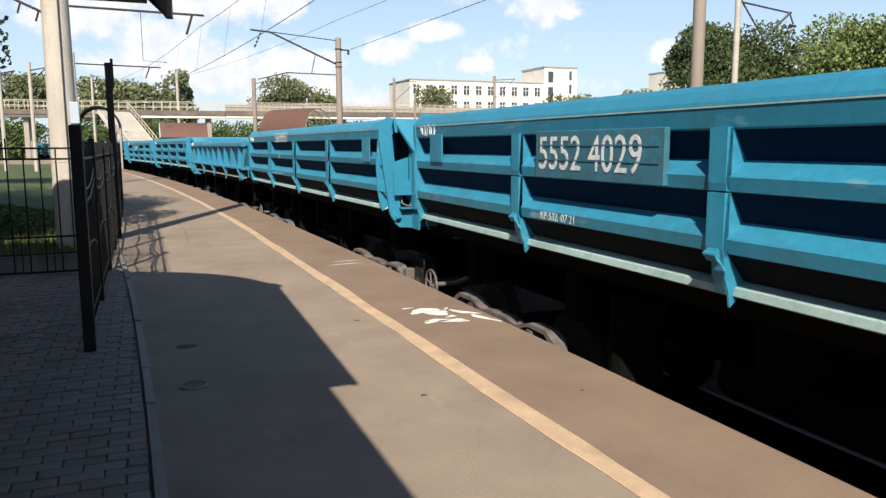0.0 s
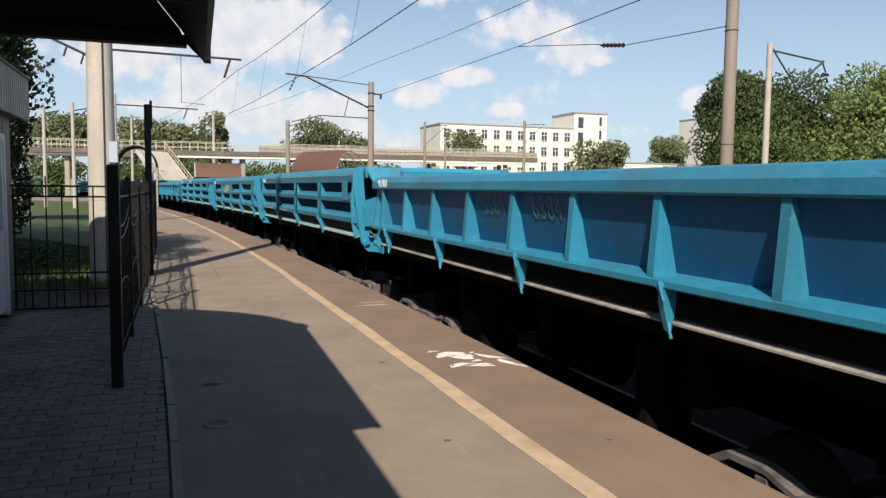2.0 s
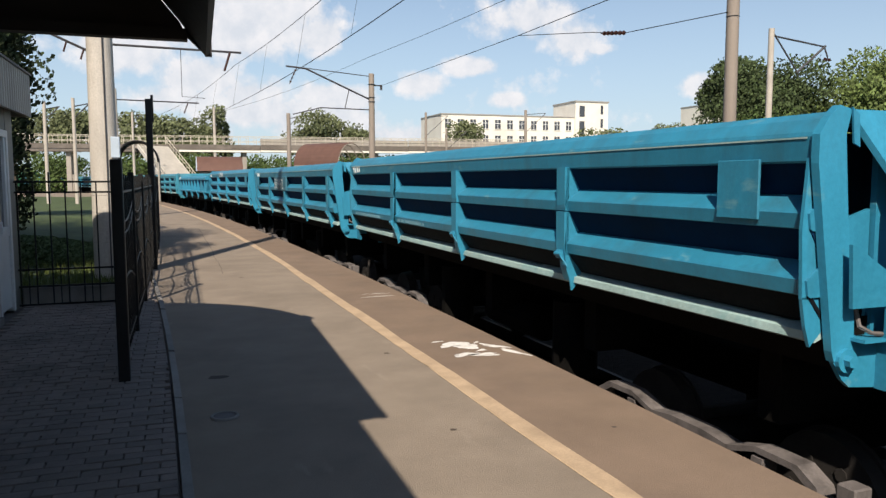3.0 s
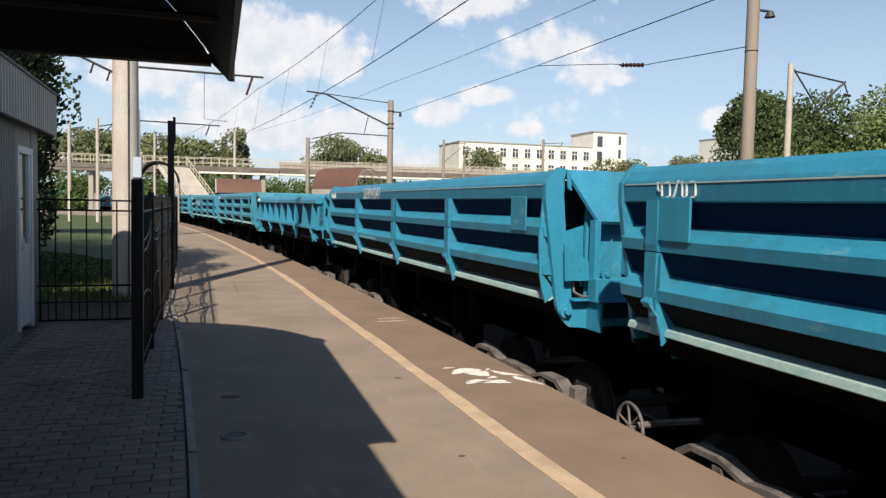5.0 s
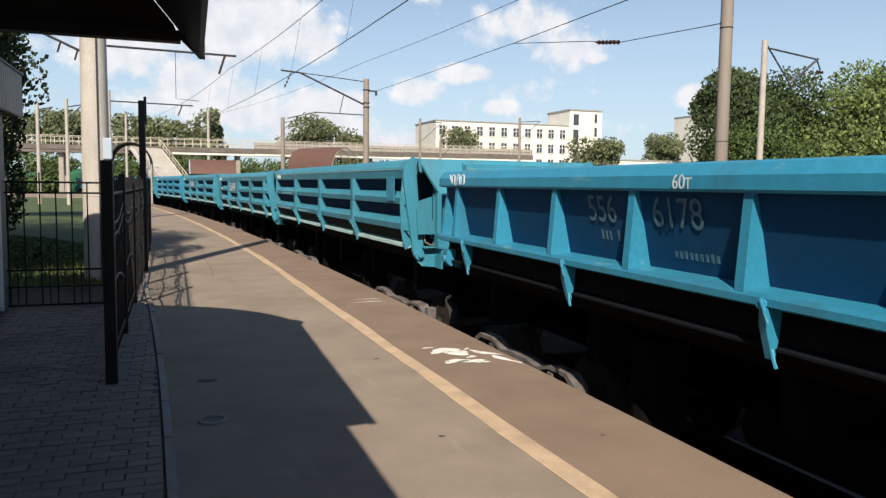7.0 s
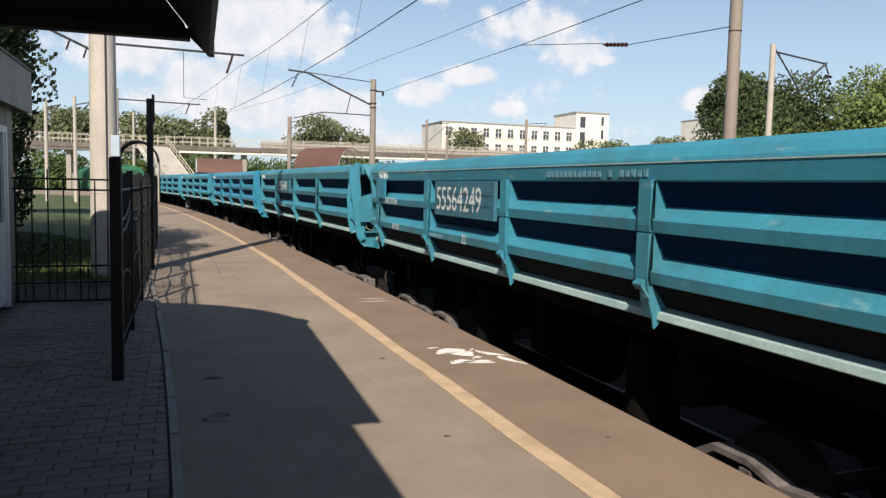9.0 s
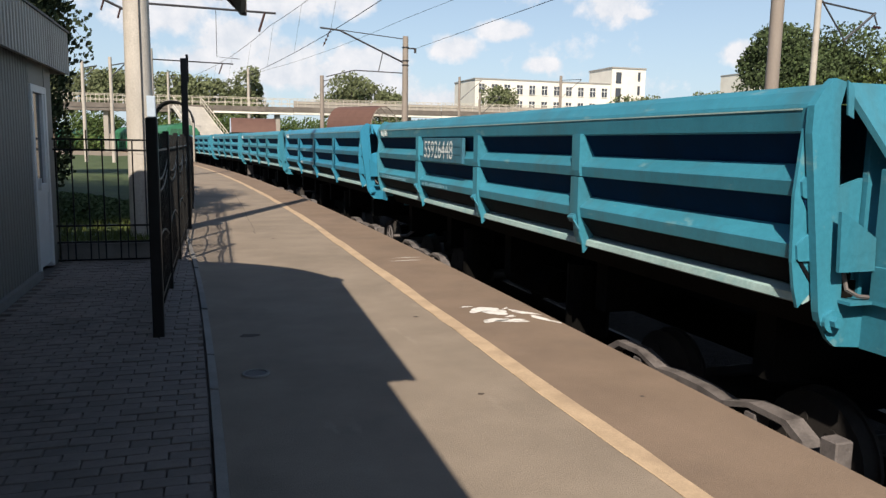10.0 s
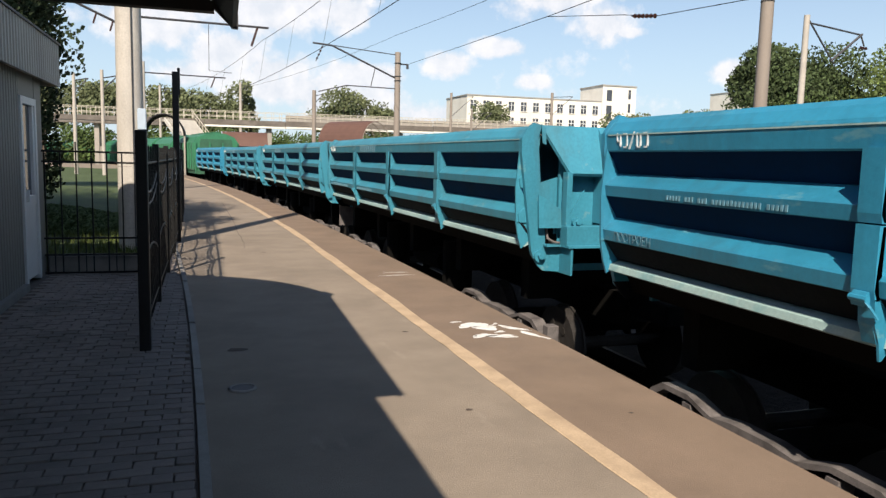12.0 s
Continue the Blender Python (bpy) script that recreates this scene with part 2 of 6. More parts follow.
M_BARK = material("bark", (0.10, 0.075, 0.055), 0.95, var=0.25, scale=5, fine=30, bump=0.5)
# Leaf green lightened to put aerial haze into the distant crowns.
M_LEAFP = material("leaves_hazed_green", (0.125, 0.145, 0.072), 0.8, var=0.2, scale=0.4, fine=3, bump=0, per_island=0.4, spec=0.2)
M_LEAF = material("leaves_mid_green", (0.065, 0.10, 0.03), 0.75, var=0.2, scale=0.6, fine=4, bump=0, per_island=0.6, spec=0.25)
M_LEAF2 = material("leaves_light_green", (0.105, 0.145, 0.044), 0.75, var=0.2, scale=0.6, fine=4, bump=0, per_island=0.6, spec=0.25)
M_LEAF4 = material("leaves_deep_green", (0.03, 0.044, 0.02), 0.85, var=0.2, scale=0.6, fine=4, bump=0, per_island=0.6, spec=0.2)
M_COVER = material("ground_cover_green", (0.10, 0.14, 0.06), 0.85, var=0.2, scale=0.8, fine=4, bump=0, per_island=0.35, spec=0.2)
M_LEAF3 = material("leaves_dark_green", (0.05, 0.073, 0.028), 0.8, var=0.2, scale=0.6, fine=4, bump=0, per_island=0.6, spec=0.25)
# Concrete darkened like the ballast, for the shade below the train.
M_SLEEPER = material("sleeper_concrete", (0.05, 0.046, 0.042), 0.95, spec=0.1, var=0.15, scale=4, fine=40)
M_SIGN = material("pale_blue_enamel", (0.42, 0.50, 0.58), 0.4, var=0.06, scale=3, fine=30)
M_CERAMIC = material("brown_insulator", (0.05, 0.02, 0.015), 0.25, var=0.05, bump=0)

# ---------- mesh helpers ----------


class Shape:
    """Collects vertices and faces of one mesh."""

    def __init__(self):
        self.v, self.f = [], []

    def add(self, verts, faces):
        n = len(self.v)
        self.v += [tuple(p) for p in verts]
        self.f += [tuple(i + n for i in f) for f in faces]
        return self

    def box(self, x0, x1, y0, y1, z0, z1, c=0.0):
        if c <= 0:
            v = [(x, y, z) for z in (z0, z1) for y in (y0, y1) for x in (x0, x1)]
            return self.add(v, [(0, 2, 3, 1), (4, 5, 7, 6), (0, 1, 5, 4), (2, 6, 7, 3), (0, 4, 6, 2), (1, 3, 7, 5)])
        # chamfered upright and top edges
        ring = [(x0 + c, y0), (x1 - c, y0), (x1, y0 + c), (x1, y1 - c), (x1 - c, y1), (x0 + c, y1), (x0, y1 - c), (x0, y0 + c)]
        cx, cy = (x0 + x1) / 2, (y0 + y1) / 2
        inner = [(x + math.copysign(c, cx - x), y + math.copysign(c, cy - y)) for x, y in ring]
        v = [(x, y, z0) for x, y in ring] + [(x, y, z1 - c) for x, y in ring] + [(x, y, z1) for x, y in inner]
        f = [tuple(range(7, -1, -1)), tuple(range(16, 24))]
        for k in (0, 8):
            f += [(k + i, k + (i + 1) % 8, k + 8 + (i + 1) % 8, k + 8 + i) for i in range(8)]
        return self.add(v, f)

    def prism(self, prof, axis, a, b):
        """prof: points of the two other axes in order; extruded along axis from a to b."""
        n = len(prof)

        def at(p, s):
            return {"x": (s, p[0], p[1]), "y": (p[0], s, p[1]), "z": (p[0], p[1], s)}[axis]
        v = [at(p, a) for p in prof] + [at(p, b) for p in prof]
        f = [tuple(range(n)), tuple(range(2 * n - 1, n - 1, -1))] + [(i, i + n, (i + 1) % n + n, (i + 1) % n) for i in range(n)]
        return self.add(v, f)

    def tube(self, p, q, r, n=8, r2=None, caps=True):
        p, q = Vector(p), Vector(q)
        d = (q - p).normalized()
        u = d.orthogonal().normalized()
        w = d.cross(u)
        r2 = r if r2 is None else r2
        ring = [u * math.cos(2 * math.pi * i / n) + w * math.sin(2 * math.pi * i / n) for i in range(n)]
        v = [p + c * r for c in ring] + [q + c * r2 for c in ring]
        f = [(i, (i + 1) % n, n + (i + 1) % n, n + i) for i in range(n)]
        if caps:
            f += [tuple(range(n - 1, -1, -1)), tuple(range(n, 2 * n))]
        return self.add(v, f)

    def path(self, pts, r, n=6):
        """One connected tube along the points."""
        pts = [Vector(p) for p in pts]
        v, f, last = [], [], len(pts) - 1
        for k, p in enumerate(pts):
            d = (pts[min(k + 1, last)] - pts[max(k - 1, 0)]).normalized()
            u = d.cross(Vector((0, 0, 1)) if abs(d.z) < 0.95 else Vector((1, 0, 0))).normalized()
            w = u.cross(d)
            v += [p + (u * math.cos(2 * math.pi * i / n) + w * math.sin(2 * math.pi * i / n)) * r for i in range(n)]
            if k:
                f += [(k * n - n + i, k * n - n + (i + 1) % n, k * n + (i + 1) % n, k * n + i) for i in range(n)]
        f += [tuple(range(n - 1, -1, -1)), tuple(range(last * n, last * n + n))]
        return self.add(v, f)

    def ring(self, c, axis, R, r, n=20, m=6):
        """A torus round axis 'x', 'y' or 'z'."""
        v, f = [], []
        for i in range(n):
            a = 2 * math.pi * i / n
            for j in range(m):
                b = 2 * math.pi * j / m
                rad, h = R + r * math.cos(b), r * math.sin(b)
                p = (rad * math.cos(a), rad * math.sin(a))
                v.append({"x": (c[0] + h, c[1] + p[0], c[2] + p[1]), "y": (c[0] + p[0], c[1] + h, c[2] + p[1]), "z": (c[0] + p[0], c[1] + p[1], c[2] + h)}[axis])
                f.append((i * m + j, ((i + 1) % n) * m + j, ((i + 1) % n) * m + (j + 1) % m, i * m + (j + 1) % m))
        return self.add(v, f)

    def mesh(self, name, mats, smooth=False):
        me = bpy.data.meshes.new(name)
        me.from_pydata(self.v, [], self.f)
        for m in (mats if isinstance(mats, (list, tuple)) else [mats]):
            me.materials.append(m)
        bm = bmesh.new()
        bm.from_mesh(me)
        bmesh.ops.recalc_face_normals(bm, faces=bm.faces)
        bm.to_mesh(me)
        bm.free()
        if smooth:
            me.shade_smooth()
            me.set_sharp_from_angle(angle=radians(40))
        me.update()
        return me


def part(name, shape, mat, parent, label="", smooth=False, at=None):
    me = shape if isinstance(shape, bpy.types.Mesh) else shape.mesh(name, mat, smooth)
    ob = new(name, me)
    if at is not None:
        ob.matrix_basis = at
    ob.parent = parent
    if label:
        ob["label"] = label
    return ob


def thing(name, label, category, m=None, group="", kind=""):
    ob = new(name)
    ob.empty_display_size = 0.3
    if m is not None:
        ob.matrix_basis = m
    return tagged(ob, label, category, group, kind)


def structure(name, shape, mat, label, category, smooth=False):
    return tagged(new(name, shape.mesh(name, mat, smooth)), label, category, "", "structure")


def lettering(name, text, size, mat, parent, m, label="", stretch=1.0):
    cu = bpy.data.curves.new(name, "FONT")
    cu.body, cu.size, cu.extrude, cu.align_x = text, size, 0.001, "LEFT"
    tmp = new(name, cu)
    me = bpy.data.meshes.new_from_object(tmp.evaluated_get(bpy.context.evaluated_depsgraph_get()))
    bpy.data.objects.remove(tmp)
    bpy.data.curves.remove(cu)
    me.materials.clear()
    me.materials.append(mat)
    ob = new(name, me)
    ob.matrix_basis = m @ Matrix.Diagonal((stretch, 1, 1, 1))
    ob.parent = parent
    if label:
        ob["label"] = label
    return ob


# ---------- the curve of the line ----------
RADIUS, AXIS, RAIL = 385.0, 4.95, -1.1


def on_curve(off, s):
    """The place at arc length s along the line, off metres right of the point that the camera stands at."""
    th = s / RADIUS
    r = RADIUS + off
    return r * math.cos(th) - RADIUS, r * math.sin(th), th


def ribbon(shape, o0, o1, z0, z1, s0, s1, n):
    """A band that follows the line, from offset o0 to o1, z0 to z1."""
    v, f = [], []
    for i in range(n + 1):
        s = s0 + (s1 - s0) * i / n
        for o, z in ((o0, z0), (o1, z0), (o1, z1), (o0, z1)):
            x, y, _ = on_curve(o, s)
            v.append((x, y, z))
    for i in range(n):
        for j in range(4):
            f.append((4 * i + j, 4 * i + (j + 1) % 4, 4 * i + 4 + (j + 1) % 4, 4 * i + 4 + j))
    f += [(0, 1, 2, 3), (4 * n + 3, 4 * n + 2, 4 * n + 1, 4 * n)]
    return shape.add(v, f)


# ---------- ground, platform, track ----------
g = Shape()
g.add([(-2500, -2500, -1.32), (2500, -2500, -1.32), (2500, 2500, -1.32), (-2500, 2500, -1.32)], [(0, 1, 2, 3)])
structure("ground", g, M_GROUND, "flat dusty earth and dry grass around the railway", "ground")
structure("ballast_bed", ribbon(Shape(), 3.2, 17.5, -1.31, -1.26, -40, 330, 120), M_BALLAST, "stone ballast with the train's shade in its dark colour", "ballast")
plat = structure("platform", ribbon(Shape(), -6.0, 3.03, -1.31, 0.0, -14, 110, 90), M_ASPHALT, "worn brown asphalt railway platform beside the track", "platform")
structure("platform_edge", ribbon(Shape(), 2.12, 3.035, -0.25, 0.003, -13.9, 109.8, 160), M_EDGE, "reddish worn asphalt strip along the platform edge", "platform")
line = Shape()
rl = random.Random(3)
LN = 360
for i in range(LN + 1):
    sl_ = -11 + 120 * i / LN
    mid_ = 2.096 + 0.007 * math.sin(sl_ * 0.9) + 0.006 * math.sin(sl_ * 2.3 + 1) - 0.05 * math.exp(-((sl_ - 9.0) / 4.5) ** 2)
    hw_ = 0.072 + 0.006 * math.sin(sl_ * 1.7) + rl.uniform(-0.006, 0.006)
    for o_, z_ in ((mid_ - hw_ + rl.uniform(-0.004, 0.004), 0.0035), (mid_ + hw_ + rl.uniform(-0.004, 0.004), 0.0035), (mid_ + hw_ - 0.004, 0.008), (mid_ - hw_ + 0.004, 0.008)):
        x_, y_, _ = on_curve(o_, sl_)
        line.v.append((x_, y_, z_))
for i in range(LN):
    for q in range(4):
        line.f.append((4 * i + q, 4 * i + (q + 1) % 4, 4 * i + 4 + (q + 1) % 4, 4 * i + 4 + q))
structure("platform_line", line, M_LINE, "faded tan safety line painted on asphalt", "line")
for name, ax in (("track_1", AXIS),):
    t = thing(name, "steel rails on concrete sleepers in dark ballast", "track", kind="structure")
    for sgn in (-1, 1):
        part("rail", ribbon(Shape(), ax + sgn * 0.76 - 0.035, ax + sgn * 0.76 + 0.035, RAIL - 0.16, RAIL, -40, 330, 110), M_STEEL, t)
    sl = Shape()
    for i in range(240):
        x, y, th = on_curve(ax, -20 + i * 0.56)
        c, s_ = math.cos(th), math.sin(th)
        sl.add([(x + c * a - s_ * b, y + s_ * a + c * b, z) for z in (-1.28, RAIL - 0.165) for a, b in ((-1.3, -.12), (1.3, -.12), (1.3, .12), (-1.3, .12))],
               [(0, 3, 2, 1), (4, 5, 6, 7), (0, 1, 5, 4), (1, 2, 6, 5), (2, 3, 7, 6), (3, 0, 4, 7)])
    o = part("sleepers", sl, M_SLEEPER, t)
    o["kind"] = "stuff"

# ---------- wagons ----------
# Near-black that puts the shade of inward-sloping and rear parts into the colour.
M_SHADEBLK = material("sheet_shade_black", (0.004, 0.0055, 0.008), 0.85, spec=0.12, var=0.25, scale=3, fine=30, bump=0.15, dirt=(0.007, 0.008, 0.009), dirt_amt=0.5, dirt_scale=2.5, streak=True)
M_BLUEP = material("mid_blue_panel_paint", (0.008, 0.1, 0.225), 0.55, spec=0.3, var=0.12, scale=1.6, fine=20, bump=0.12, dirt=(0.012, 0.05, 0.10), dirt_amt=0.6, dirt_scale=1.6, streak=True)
HALF = 5.43     # half the body's length


def bogie(parent, y, rails=True):
    """Three-piece bogie: cast side frames with windows, bolster, wheelsets."""
    b = part("bogie", Shape().box(-0.95, 0.95, -0.2, 0.2, 0.42, 0.72, 0.03), M_UNDER, parent, "dark steel three-piece bogie", at=pose(0, y, 0))
    for sgn in (-1, 1):
        f = Shape()
        X0, X1 = sgn * 1.09, sgn * 1.24
        a, c = min(X0, X1), max(X0, X1)
        top = [(-1.3, 0.66), (-1.26, 0.79), (-1.1, 0.88), (-0.74, 0.885), (-0.44, 0.80), (-0.2, 0.83), (0.2, 0.83), (0.44, 0.80), (0.74, 0.885), (1.1, 0.88), (1.26, 0.79), (1.3, 0.66)]
        n = len(top)
        # top chord as a strip of quads
        lo = [(-1.28, 0.50), (-1.21, 0.745), (-1.06, 0.835), (-0.72, 0.84), (-0.42, 0.75), (-0.2, 0.77), (0.2, 0.77), (0.42, 0.75), (0.72, 0.84), (1.06, 0.835), (1.21, 0.745), (1.28, 0.50)]
        for i in range(n - 1):
            q = [top[i], top[i + 1], lo[i + 1], lo[i]]
            f.prism([(p[0], p[1]) for p in q], "x", a, c)
        for s2 in (-1, 1):
            f.prism([(s2 * 0.50, 0.72), (s2 * 0.34, 0.72), (s2 * 0.30, 0.22), (s2 * 0.44, 0.22)], "x", a, c)      # columns
            f.prism([(s2 * 1.28, 0.58), (s2 * 1.14, 0.58), (s2 * 1.12, 0.38), (s2 * 1.26, 0.38)], "x", a, c)      # pedestal horns
            f.prism([(s2 * 0.80, 0.81), (s2 * 0.70, 0.81), (s2 * 0.60, 0.36), (s2 * 0.72, 0.36)], "x", a, c)
            f.prism([(s2 * 0.76, 0.44), (s2 * 0.72, 0.36), (s2 * 0.38, 0.18), (s2 * 0.34, 0.27)], "x", a, c)      # lower chord
            f.tube((sgn * 1.0, s2 * 0.925, 0.475), (sgn * 1.23, s2 * 0.925, 0.475), 0.12, 10)                    # axle box
        f.prism([(-0.42, 0.27), (0.42, 0.27), (0.36, 0.16), (-0.36, 0.16)], "x", a, c)
        part("side_frame", f, M_BOGIE, b, "dusty cast steel side frame", at=pose(0, 0, -0.035))
        sp = Shape()
        for yy in (-0.16, 0.0, 0.16):
            for k in range(5):
                sp.ring((sgn * 1.15, yy, 0.3 + k * 0.045), "z", 0.055, 0.014, 10, 4)
        part("spring", sp, M_BOGIE, b)["kind"] = "stuff"
    if y < 0:
        bx = Shape().box(-1.26, -1.12, -1.56, -1.42, 0.66, 0.86, 0.01).box(-1.22, -1.16, -1.5, -1.46, 0.3, 0.66)
        part("brake_box", bx, M_BOGIE, b, "small pale brake box on a hanger")
    wheels = []
    for s2 in (-1, 1):
        w = Shape()
        w.tube((-1.0, 0, 0), (1.0, 0, 0), 0.075, 10)
        for sgn in (-1, 1):
            w.tube((sgn * 0.70, 0, 0), (sgn * 0.82, 0, 0), 0.475, 24)
            w.tube((sgn * 0.67, 0, 0), (sgn * 0.70, 0, 0), 0.50, 24)
            w.tube((sgn * 0.82, 0, 0), (sgn * 0.88, 0, 0), 0.13, 12)
            for k in range(6):
                a = k * math.pi / 3
                w.tube((sgn * 0.825, 0.28 * math.cos(a), 0.28 * math.sin(a)), (sgn * 0.832, 0.28 * math.cos(a), 0.28 * math.sin(a)), 0.05, 8)
        wheels.append(part("wheelset", w, M_STEEL, b, "worn steel wheels on an axle", at=pose(0, s2 * 0.925, 0.475)))
    return b, wheels


def underframe(w):
    part("centre_sill", Shape().box(-0.3, 0.3, -HALF + 0.1, HALF - 0.1, 0.82, 1.2), M_UNDER, w, "steel centre sill in near-black shade colour")
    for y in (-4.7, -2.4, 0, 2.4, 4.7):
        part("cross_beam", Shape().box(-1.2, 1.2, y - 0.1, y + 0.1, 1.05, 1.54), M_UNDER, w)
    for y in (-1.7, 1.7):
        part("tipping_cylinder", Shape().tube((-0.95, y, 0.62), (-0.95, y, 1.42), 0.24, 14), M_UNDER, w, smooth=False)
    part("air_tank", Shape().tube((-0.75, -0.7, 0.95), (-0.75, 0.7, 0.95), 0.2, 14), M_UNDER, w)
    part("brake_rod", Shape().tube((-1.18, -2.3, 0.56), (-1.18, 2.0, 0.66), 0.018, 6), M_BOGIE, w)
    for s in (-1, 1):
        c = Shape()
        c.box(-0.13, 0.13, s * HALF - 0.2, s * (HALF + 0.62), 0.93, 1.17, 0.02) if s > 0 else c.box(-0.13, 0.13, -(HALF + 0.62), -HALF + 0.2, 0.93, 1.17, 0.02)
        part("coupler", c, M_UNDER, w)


def handwheel(w):
    yw = HALF + 0.22
    hw = Shape().ring((-1.36, yw, 0.84), "x", 0.2, 0.016, 24, 6)
    for k in range(3):
        a = math.pi * k / 3 + 0.3
        hw.tube((-1.36, yw + 0.2 * math.cos(a), 0.84 + 0.2 * math.sin(a)), (-1.36, yw - 0.2 * math.cos(a), 0.84 - 0.2 * math.sin(a)), 0.011, 6)
    hw.tube((-1.38, yw, 0.84), (-1.0, yw, 0.84), 0.03, 8).tube((-1.0, yw, 0.84), (-1.0, yw - 0.5, 1.0), 0.03, 6)
    part("handwheel", hw, M_BOGIE, w, "pale brake handwheel")


def end_gear(w, s, top, mat):
    """The end of a ledged wagon: slanted arms, a sheet hood with cut corners, a folded middle panel, a cross beam and a stepped foot. s is -1 at the front, 1 at the back."""
    y = s * HALF

    def span(a, b):
        return tuple(sorted((y + s * a, y + s * b)))
    part("end_wall", Shape().box(-1.18, 1.18, *span(-0.04, 0.0), 1.8, top - 0.12), mat, w)
    part("inner_wall", Shape().box(-1.46, 1.46, *span(-0.7, -0.66), 1.8, top - 0.06), mat, w)
    mid = Shape().box(-0.75, 0.75, *span(-0.03, 0.205), 2.03, top - 0.06)
    mid.box(-0.745, -0.725, *span(0.206, 0.232), 2.05, top - 0.1)
    part("middle_panel", mid, mat, w)
    for k in range(4):
        z1, z0 = 2.96 - k * 0.235, 2.96 - (k + 1) * 0.235 + 0.014
        part("fold", Shape().add([(x, y + s * d, z) for x in (-0.74, 0.74) for d, z in ((0.205, z0), (0.222, z0 + 0.01), (0.246, z1 - 0.012), (0.205, z1))],
                                 [(0, 1, 2, 3), (7, 6, 5, 4), (0, 4, 5, 1), (1, 5, 6, 2), (2, 6, 7, 3), (3, 7, 4, 0)]), mat, w)
    for z in (2.16, 2.51):
        part("hinge_knuckle", Shape().tube((-0.71, y + s * 0.235, z), (-0.71, y + s * 0.235, z + 0.11), 0.022, 8), mat, w)
    y0, y1, y2 = y - s * 0.12, y + s * 0.02, y + s * 0.205
    hood = Shape()
    for xa, xb in ((-1.44, -0.74), (0.74, 1.44)):
        oa, ob = (xa + 0.28 if xa < -1 else xa), (xb - 0.28 if xb > 1 else xb)
        n = [(xa, y0, top + 0.02), (xb, y0, top + 0.02), (xa, y1, top + 0.02), (xb, y1, top + 0.02), (oa, y2, top - 0.49), (ob, y2, top - 0.49)]
        m = [(px, py - s * 0.025, pz - 0.03) for px, py, pz in n]
        hood.add(n + m, [(0, 1, 3, 2), (2, 3, 5, 4), (6, 8, 9, 7), (8, 10, 11, 9), (0, 2, 8, 6), (2, 4, 10, 8), (1, 7, 9, 3), (3, 9, 11, 5), (4, 5, 11, 10), (0, 6, 7, 1)])
    hood.prism([(y0, top - 0.02), (y0, top + 0.02), (y1, top + 0.02), (y + s * 0.08, top - 0.05), (y + s * 0.07, top - 0.1)], "x", -0.74, 0.74)
    # Cover added over the recess; it blocks the sun so the gap stays dark.
    hood.box(-1.5, 1.5, *span(-0.7, -0.1), top - 0.05, top - 0.02)
    part("hood", hood, mat, w, "sloping sheet hood with cut corners")
    hz = 2.55
    # A black plate stands for the shade inside the hole.
    hole = Shape().prism([(-0.62, hz + 0.06), (-0.58, hz + 0.1), (-0.36, hz + 0.1), (-0.32, hz + 0.06), (-0.32, hz - 0.06), (-0.36, hz - 0.1), (-0.58, hz - 0.1), (-0.62, hz - 0.06)], "y", y + s * 0.2, y + s * 0.25)
    part("hand_hole", hole, M_UNDER, w, "rounded hand hole drawn as a black plate")
    part("cross_beam_end", Shape().box(-1.2, 1.2, *span(0.1, 0.262), 1.8, 2.01, 0.006), mat, w)
    part("foot_ledge", Shape().box(-1.2, 1.2, *span(-0.04, 0.31), 1.775, 1.8), mat, w, "thin ledge plate")
    part("foot_plate", Shape().box(-1.14, 1.14, *span(-0.06, -0.02), 1.48, 1.775), mat, w)
    for sg in (-1, 1):
        def P(*pts):
            return [(sg * a, b) for a, b in pts]
        arm = Shape().prism(P((1.44, top + 0.02), (1.53, top + 0.04), (1.60, top - 0.02), (1.668, top - 0.12), (1.668, top - 0.28), (1.51, 1.72), (1.49, 1.66), (1.34, 1.66), (1.35, 1.9), (1.435, top - 0.55), (1.475, top - 0.12)), "y", *span(-0.02, 0.035))
        part("side_arm", arm, mat, w, "broad slanted end plate")
        part("corner_flap", Shape().prism(P((1.45, top + 0.03), (1.40, top - 0.01), (1.385, top - 0.19), (1.43, top - 0.17)), "y", *span(0.037, 0.05)), mat, w)
        part("web_plate", Shape().prism(P((1.45, top - 0.62), (1.19, top - 0.54), (1.19, 1.81), (1.38, 1.81)), "y", *span(-0.06, -0.03)), mat, w)
        part("cover_plate", Shape().prism(P((1.49, 2.34), (1.44, 2.32), (1.21, 2.18), (1.20, 1.98), (1.47, 1.98)), "y", *span(0.10, 0.125)), mat, w, "five-sided cover plate")
        part("upright", Shape().box(*sorted((sg * 1.13, sg * 1.195)), *span(0.1, 0.21), 1.8, top - 0.48, 0.004), mat, w)
        gus = Shape().prism(P((1.1, 2.02), (0.88, 2.02), (0.88, 2.4)), "y", *span(0.01, 0.03))
        part("gusset", gus, mat, w)
        lv = Shape().tube((sg * 1.07, y + s * 0.17, 2.05), (sg * 1.07, y + s * 0.24, 2.05), 0.055, 12)
        lv.tube((sg * 1.07, y + s * 0.24, 2.05), (sg * 1.07, y + s * 0.27, 2.05), 0.025, 6)
        part("lever_boss", lv, mat, w)
        # No cut-out: a dark oval plate gives the shade of the slot.
        oval = Shape().prism(P(*[(1.275 + 0.055 * math.cos(q * math.pi / 8), 1.925 + 0.09 * math.sin(q * math.pi / 8)) for q in range(16)]), "y", *span(-0.032, -0.024))
